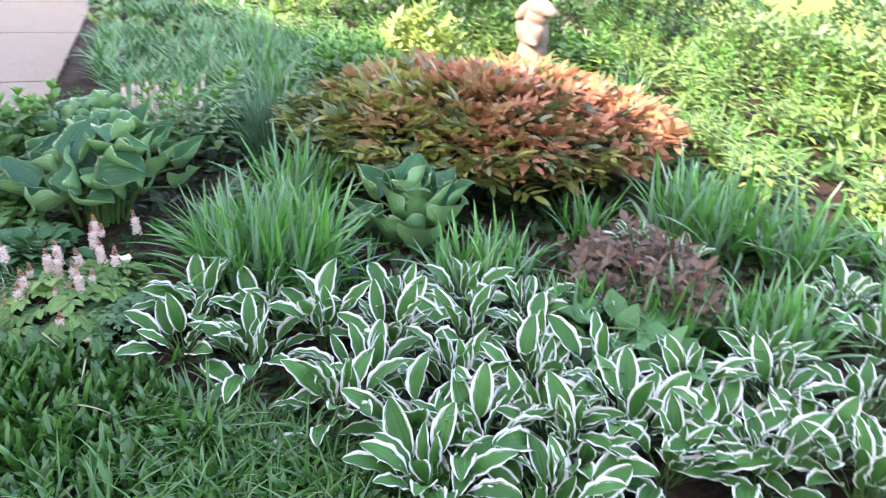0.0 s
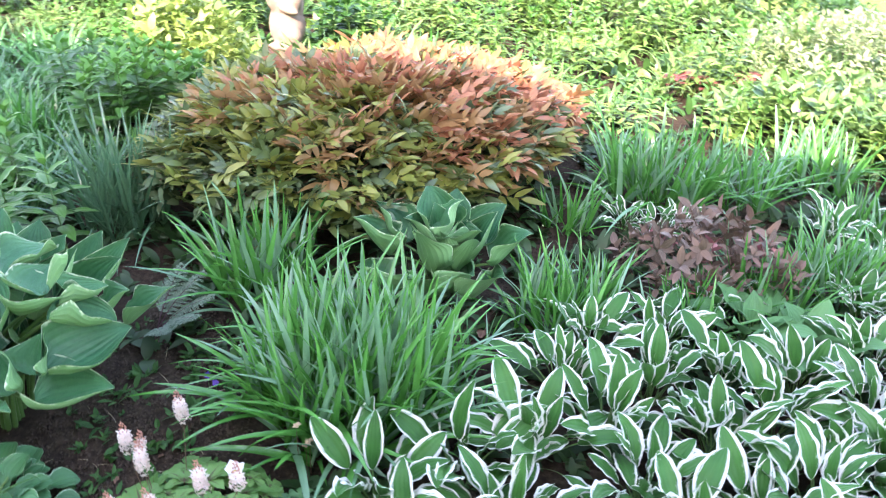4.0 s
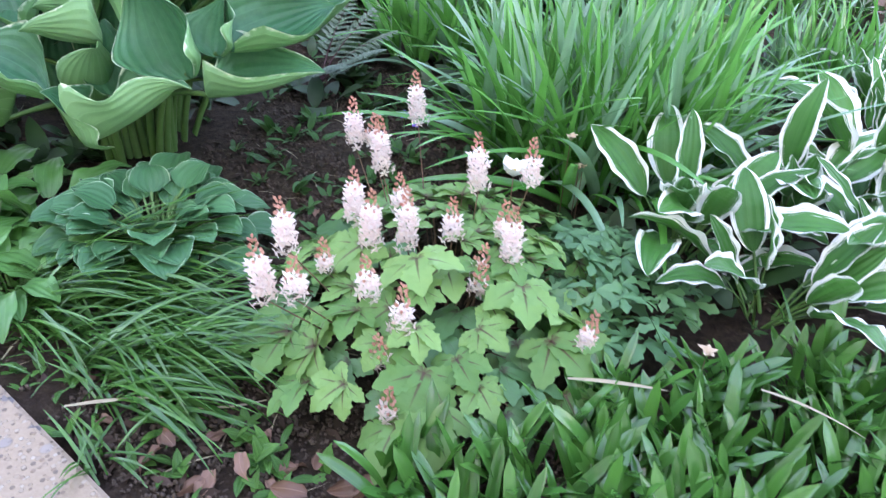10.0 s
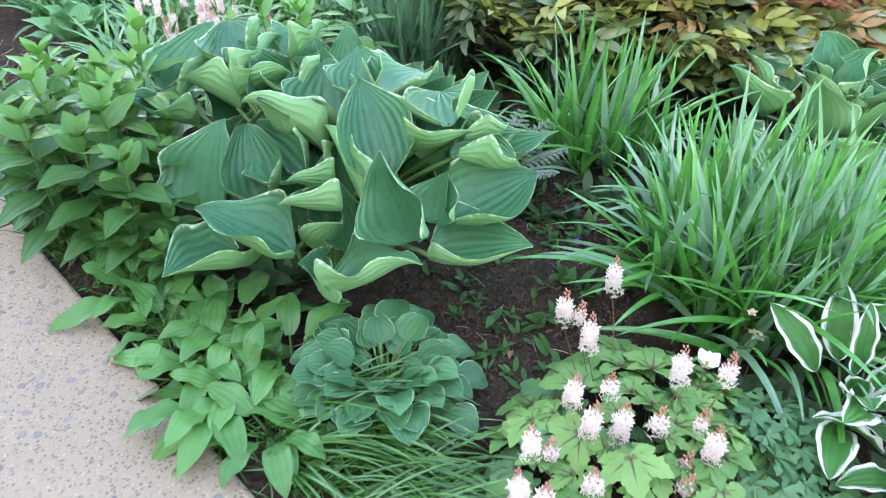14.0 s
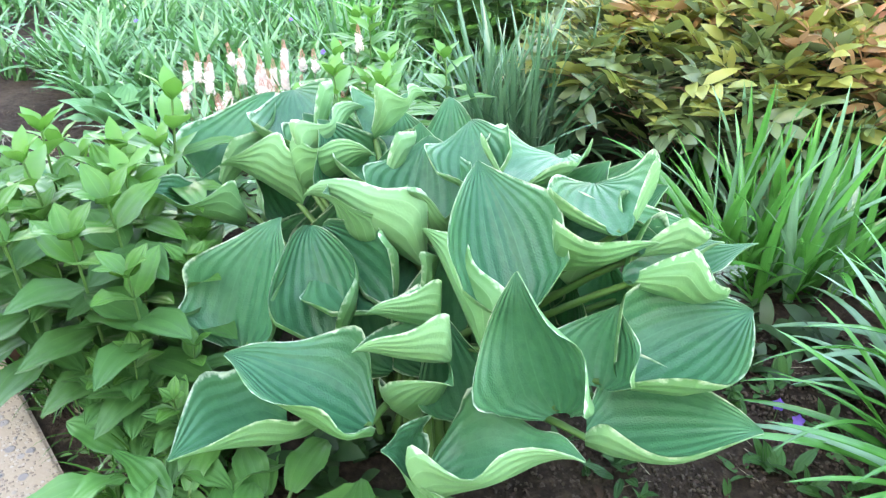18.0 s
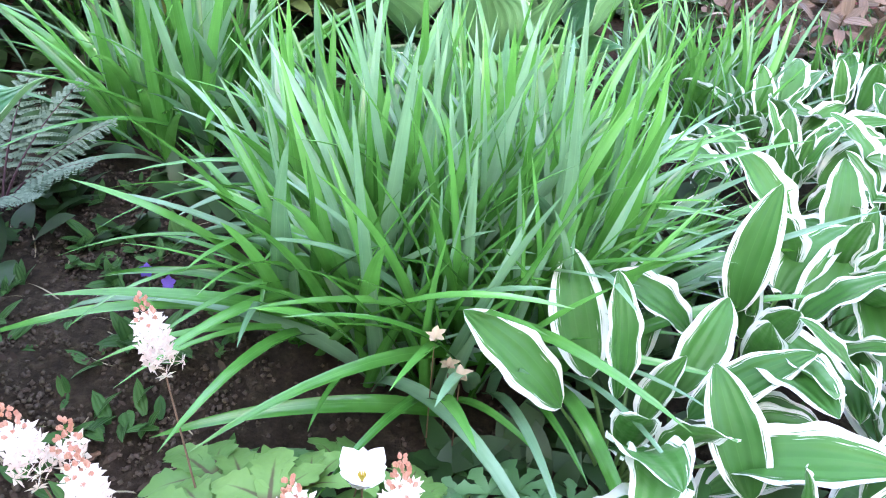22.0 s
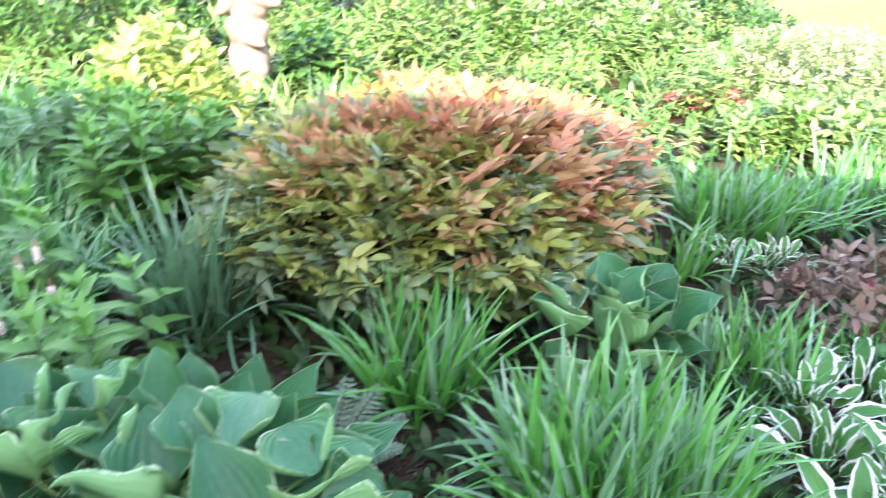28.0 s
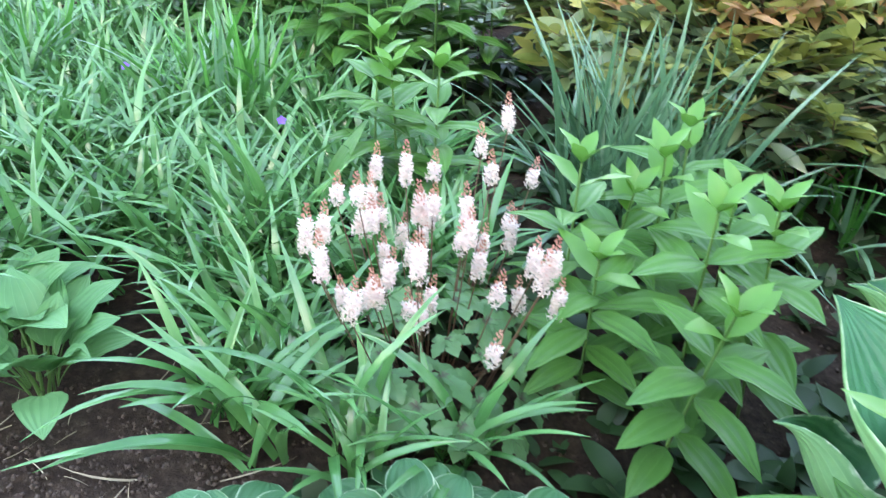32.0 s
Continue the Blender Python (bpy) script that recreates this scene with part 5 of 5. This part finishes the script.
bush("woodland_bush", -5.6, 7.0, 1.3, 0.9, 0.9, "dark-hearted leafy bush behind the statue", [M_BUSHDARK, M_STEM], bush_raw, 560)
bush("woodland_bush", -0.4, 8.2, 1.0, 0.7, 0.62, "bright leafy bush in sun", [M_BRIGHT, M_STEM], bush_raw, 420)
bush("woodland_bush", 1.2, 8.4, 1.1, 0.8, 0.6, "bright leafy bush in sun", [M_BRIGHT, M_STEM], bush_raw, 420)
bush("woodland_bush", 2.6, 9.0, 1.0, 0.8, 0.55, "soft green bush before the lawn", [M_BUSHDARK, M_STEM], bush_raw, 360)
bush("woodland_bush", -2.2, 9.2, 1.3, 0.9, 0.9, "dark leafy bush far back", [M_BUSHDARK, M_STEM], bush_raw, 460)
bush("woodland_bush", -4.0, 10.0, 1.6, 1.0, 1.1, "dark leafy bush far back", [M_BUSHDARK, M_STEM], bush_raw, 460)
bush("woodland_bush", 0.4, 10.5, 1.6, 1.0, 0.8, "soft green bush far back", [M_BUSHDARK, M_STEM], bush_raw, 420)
leafy("phlox", "deep green leafy perennials beside the statue", "leafy perennials", shoots_dark, ring(-1.55, 6.35, 0.35, 0.3, 16), (1.0, 1.3))
clump("spiderwort", -0.75, 5.75, "sunlit upright clump of strap leaves behind the shrub", "spiderwort clumps", spider, 70, 0.14, 1.0)
clump("spiderwort", -1.3, 5.6, "green clump of strap leaves beside the statue", "spiderwort clumps", spider, 60, 0.2, 0.9)
back = [tuft(6, 0.14, 0.05, oval, 15, 75, 40, 0.05, 2, 4) for _ in range(8)]


def behind(x, y):
    return y + 0.42 * x < 10.6 and (y > 4.6 or x < -4.6) and (x + 0.52) ** 2 + (y - 3.78) ** 2 > 1.7


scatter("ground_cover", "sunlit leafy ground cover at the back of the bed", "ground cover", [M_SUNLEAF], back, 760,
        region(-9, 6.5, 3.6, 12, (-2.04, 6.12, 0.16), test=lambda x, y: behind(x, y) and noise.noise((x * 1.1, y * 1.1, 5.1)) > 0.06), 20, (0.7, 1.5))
# dark patches paint the shadowed gaps between the back plants
scatter("ground_cover", "leafy ground cover at the back, coloured dark for shade between bushes", "ground cover", [M_BUSHDARK], back, 1500,
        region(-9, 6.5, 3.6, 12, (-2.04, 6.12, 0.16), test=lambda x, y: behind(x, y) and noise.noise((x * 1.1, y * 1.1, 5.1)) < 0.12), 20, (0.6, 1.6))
tall_tufts = [tuft(9, 0.34, 0.024, strap, 55, 88, 70, 0.05, 2, 6) for _ in range(6)]
scatter("strap_leaf_drift", "sunlit drift of arching strap leaves behind the shrub", "ground cover", [M_BRIGHT], tall_tufts, 260,
        region(-5.5, 1.2, 5.1, 8.6, (-2.04, 6.12, 0.26), test=lambda x, y: noise.noise((x * 0.9, y * 0.9, 3.3)) > 0.08), 12, (0.7, 1.3))
scatter("strap_leaf_drift", "sunlit drift of strap leaves at the far end", "ground cover", [M_BRIGHT], tall_tufts, 160,
        region(1.0, 4.5, 5.8, 9.0, test=lambda x, y: noise.noise((x * 0.8, y * 0.8, 8.3)) > 0.1), 12, (0.7, 1.2))
for bx, by, br, bn in ((0.2, 5.5, 0.32, 12), (0.9, 5.0, 0.34, 12), (1.7, 5.1, 0.3, 10), (2.3, 5.9, 0.36, 12), (1.6, 6.3, 0.34, 12), (0.5, 6.4, 0.34, 12), (-0.3, 6.5, 0.34, 14), (-0.9, 7.3, 0.4, 14), (3.1, 5.6, 0.34, 11),
                       (0.2, 7.6, 0.4, 14), (1.2, 7.4, 0.38, 13), (2.2, 7.0, 0.36, 12), (-1.9, 7.6, 0.4, 14), (-3.0, 6.7, 0.4, 14), (-3.9, 5.8, 0.4, 14), (-3.1, 5.3, 0.34, 12), (-4.7, 5.3, 0.4, 13), (-5.8, 5.0, 0.4, 13), (3.6, 6.4, 0.36, 12), (2.5, 5.05, 0.32, 11), (3.2, 4.85, 0.32, 11), (3.9, 5.3, 0.34, 11), (3.0, 4.4, 0.26, 8), (-1.25, 6.25, 0.22, 8)):
    leafy("phlox", "sunlit leafy perennial clump at the back of the bed", "leafy perennials", shoots_sun, ring(bx, by, br, br * 0.8, bn), (0.75, 1.2) if by > 6 else (0.55, 0.85))
turf = [tuft(7, 0.05, 0.005, strap, 50, 88, 30, 0.05, 2, 3) for _ in range(6)]
scatter("lawn_grass", "short sunlit lawn grass", "lawn", [M_BRIGHT], turf, 2600, region(1, 12, 6, 22, test=lambda x, y: y + 0.42 * x > 10.4), 8, (0.8, 1.4))


# ---------- litter and small flowers ----------
dead_meshes = [mesh_of("dead_leaf", leaf(0.06, 0.036, oval, 14, -30, 0.8, 0.5, 1.5, nx=6, ny=7, twist=0.8 * (k - 1), lean=0.3 * (k - 1)), [M_DEAD]) for k in range(4)]
litter = [(-0.56, 0.60), (-0.50, 0.63), (-0.46, 0.58), (-0.42, 0.67), (-0.60, 0.68), (-0.66, 0.62), (-0.36, 0.60), (-0.30, 0.52), (-0.74, 0.68), (-0.70, 0.74), (-0.22, 0.62), (-0.9, 0.78),
          (-0.25, 0.42), (-0.4, 0.5), (-0.02, 0.7), (0.02, 0.76), (-0.52, 1.42), (-0.6, 1.3), (0.25, 2.2), (0.36, 2.32), (0.33, 2.36), (0.62, 1.0), (0.5, 0.92), (1.12, 1.4), (-2.9, 1.85), (-3.0, 1.95), (-2.75, 1.68), (-3.1, 2.1), (-2.4, 1.45), (-1.02, 0.78)]
litter += [(U(-0.5, -0.05), U(0.42, 0.66)) for _ in range(16)]
for i, (x, y) in enumerate(litter):
    ob = tagged(new("dead_leaf", dead_meshes[i % 4]), "curled dry brown leaf on the soil", "dead leaf", "fallen leaves")
    ob.matrix_basis = spin(U(0, 360), U(-10, 10), U(-20, 20), U(0.35, 0.85), (x, y, soil_z(x, y) + 0.012))
straw = [leaf(0.12, 0.004, strap, 4, -4, 0.2, nx=2, ny=5, twist=0.5, lean=0.2 * (k - 2)) for k in range(5)]
scatter("straw", "dry straw-coloured stalks lying on the soil", "straw", [M_STRAW], straw, 170, region(-3.3, 0.4, 0.35, 2.2, test=lambda x, y: y < edge_y(x) + 0.5), 3, (0.4, 1.3))
scatter("straw", "dry straw-coloured stalks lying on the soil", "straw", [M_STRAW], straw, 50, region(-0.9, -0.35, 1.1, 2.0), 3, (0.3, 0.9))
scatter("straw", "dry stalks strewn on bare soil by the walkway", "straw", [M_STRAW], straw, 110, region(-3.5, -2.45, 1.45, 2.3), 4, (0.3, 1.2))


def violet(x, y, z):
    root = thing("violet_flower", x, y, "small violet-blue flower low among leaves", "flower", "violet flowers")
    pet = leaf(0.014, 0.012, oval, 25, -10, 0.2, nx=2, ny=3)
    part("petals", mesh_of("petals", merged(*[moved(pet, spin(72 * k)) for k in range(5)]), [M_VIOLET]), root, spin(0, 50, 0, 1, (0, 0, z)))
    part("flower_stem", mesh_of("flower_stem", tube((0, 0, -0.01), (0, 0, z), 0.0012, 0.0008, 4, 2), [M_STEM]), root)


for vx, vy, vz in ((-0.54, 1.76, 0.05), (-0.50, 1.74, 0.04), (0.33, 2.05, 0.12), (-2.9, 3.4, 0.22), (-2.45, 3.0, 0.22), (2.3, 3.2, 0.2), (-3.4, 3.6, 0.24), (2.0, 5.0, 0.3), (-3.6, 3.1, 0.2)):
    violet(vx, vy, vz)


crumb = []
for k in range(6):
    v = [(0.5 * math.cos(a) * (0.7 + U(0, 0.5)), 0.5 * math.sin(a) * (0.7 + U(0, 0.5)), z) for z in (-0.2, 0.28) for a in (0.4, 2.0, 3.5, 5.1)]
    crumb.append(Piece(np.array(v) * 0.016, [(0, 1, 2, 3), (7, 6, 5, 4), (0, 4, 5, 1), (1, 5, 6, 2), (2, 6, 7, 3), (3, 7, 4, 0)], np.zeros((8, 2)), np.zeros(6)))
M_CRUMB = plain_mat("soil_crumb", (0.045, 0.031, 0.022), (0.15, 0.11, 0.082), 60, 0.95, 0.6)
M_CHIP = leaf_mat("bark_chip", (0.04, 0.026, 0.019), (0.12, 0.08, 0.06), 0.85, 0.0, island=True, gloss=0.1)
scatter("soil_crumbs", "crumbs and small clods of dark soil", "soil", [M_CRUMB], crumb, 5000, region(-3.6, 0.6, 0.2, 2.4), 60, (0.15, 0.7))
chip = [leaf(0.03, 0.012, oval, 8, -12, 0.5, nx=2, ny=3, twist=0.4 * (k - 1)) for k in range(4)]
scatter("bark_chips", "brown bark chips and leaf bits on the soil", "mulch", [M_CHIP], chip, 900, region(-3.6, 0.5, 0.2, 2.3), 25, (0.3, 1.0))

scatter("soil_crumbs", "crumbs and clods of soil between the plants", "soil", [M_CRUMB], crumb, 5000, region(-1.0, -0.3, 1.1, 2.2), 60, (0.12, 0.65))
scatter("bark_chips", "brown bark chips and leaf bits between the plants", "mulch", [M_CHIP], chip, 450, region(-1.0, -0.3, 1.1, 2.2), 25, (0.2, 0.8))
scatter("soil_crumbs", "crumbs and clods of soil at the walkway", "soil", [M_CRUMB], crumb, 2600, region(-3.2, -2.5, 1.35, 2.2), 60, (0.12, 0.65))
scatter("soil_crumbs", "clods of dark soil in the bare corner", "soil", [M_CRUMB], crumb, 6000, region(-0.75, 0.15, 0.22, 0.80), 60, (0.1, 0.6))
scatter("bark_chips", "brown leaf bits in the bare corner", "mulch", [M_CHIP], chip, 500, region(-0.75, 0.15, 0.22, 0.80), 30, (0.3, 1.3))


# ---------- single small plants ----------
broad_leaves = [mesh_of("broad_leaf", leaf(0.30, 0.062, oval, (86, 76, 70)[k], (60, 44, 20)[k], 0.7, 0.06, 2, nx=6, ny=10, twist=0.3 * (k - 1)), [M_LILY, M_STEM]) for k in range(3)]
for tx, ty in ((-2.40, 2.76), (-2.46, 2.70)):
    hosta("tulip", tx, ty, "broad upright fresh green tulip leaves among bluebells", "tulip leaves", broad_leaves, [(2, (0, 1), 0, 1.0, 20), (1, (2,), 0, 0.9, 100)], U(0, 360), "tulip leaves")


def withered_flower(x, y, z):
    """A spent flower nodding on a thin stalk."""
    root = thing("withered_flower", x, y, "spent tan flower head nodding on a thin stalk", "flower", "withered flowers")
    part("flower_stem", stem_unit, root, Matrix.Translation((0, 0, -0.01)) @ Matrix.Diagonal((0.8, 0.8, z, 1)))
    pet = mesh_of("petal", leaf(0.020, 0.011, oval, 20, -50, 0.7, 0.3, 2, nx=4, ny=5), [M_TAN])
    for k in range(5):
        part("petal", pet, root, spin(72 * k + U(-15, 15), 60, 0, U(0.8, 1.2), (0, 0, z)))


for wx, wy, wz in ((-0.066, 1.44, 0.20), (-0.04, 1.47, 0.12), (0.22, 0.90, 0.13), (-0.03, 1.42, 0.15)):
    withered_flower(wx, wy, wz)

dry = [mesh_of("dry_blade", leaf(0.15, 0.0075, strap, 8, -10, 0.5, nx=4, ny=9, twist=0.8 * (k - 0.5), lean=0.12 * (k - 0.5)), [M_STRAW]) for k in range(2)]
for k, (dx, dy, dz, da) in enumerate(((0.02, 0.80, 0.115, -88), (0.30, 0.86, 0.12, -112), (-0.72, 0.60, 0.02, -70), (0.55, 0.74, 0.12, -60))):
    ob = tagged(new("dry_blade", dry[k % 2]), "dry straw-coloured blade lying on green leaves", "dry leaf", "dry blades")
    ob.matrix_basis = spin(da, 4, 0, 1, (dx, dy, dz))
for bx, by, bz, ba, bs in ((-0.03, 0.70, 0.02, 30, 1.3), (-0.30, 0.56, 0.02, 110, 0.9), (-0.42, 0.60, 0.02, 200, 0.75), (-0.52, 0.58, 0.02, 70, 0.8), (0.36, 2.28, 0.03, 10, 1.6), (1.12, 1.30, 0.08, 60, 1.3)):
    ob = tagged(new("dead_leaf", dead_meshes[int(ba) % 4]), "large curled brown leaf on the soil", "dead leaf", "fallen leaves")
    ob.matrix_basis = spin(ba, U(-8, 8), U(-15, 15), bs, (bx, by, bz))


def red_heuchera(x, y):
    root = thing("heuchera", x, y, "low clump of dark red lobed leaves in sun", "heuchera")
    me = mesh_of("leaf", palmate(0.09, 77), [M_ASTRED])
    for i in range(14):
        q, a = math.sqrt((i + 0.5) / 14), i * 2.4
        part("leaf", me, root, spin(U(0, 360), U(-25, 15), U(-20, 20), U(0.8, 1.2), (0.24 * q * math.cos(a), 0.2 * q * math.sin(a), 0.16 * (1 - 0.5 * q * q))))
        part("leaf_stalk", stem_unit, root, Matrix.Translation((0.24 * q * math.cos(a), 0.2 * q * math.sin(a), 0)) @ Matrix.Diagonal((1, 1, 0.15 * (1 - 0.5 * q * q), 1)))


red_heuchera(1.46, 6.2)
red_heuchera(1.95, 6.45)


def bugle(x, y, h):
    """A blue-violet flower spike."""
    root = thing("flower_spike", x, y, "slim lavender flower spike among green leaves", "flower", "lavender spikes")
    part("flower_stem", stem_unit, root, Matrix.Diagonal((1.5, 1.5, h, 1)))
    out = []
    for i in range(40):
        s = i / 40
        out.append(moved(bud_bm, spin(i * 137.5, 60, 0, 2.2 * (1.1 - 0.6 * s), (0, 0, h * (0.55 + 0.45 * s)))))
    part("florets", mesh_of("florets", merged(*out), [M_LAVENDER]), root, kind="stuff")


for fx, fy, fh in ((-0.62, 7.9, 0.55), (-0.45, 8.0, 0.5), (-0.95, 7.8, 0.5), (0.35, 7.3, 0.45)):
    bugle(fx, fy, fh)
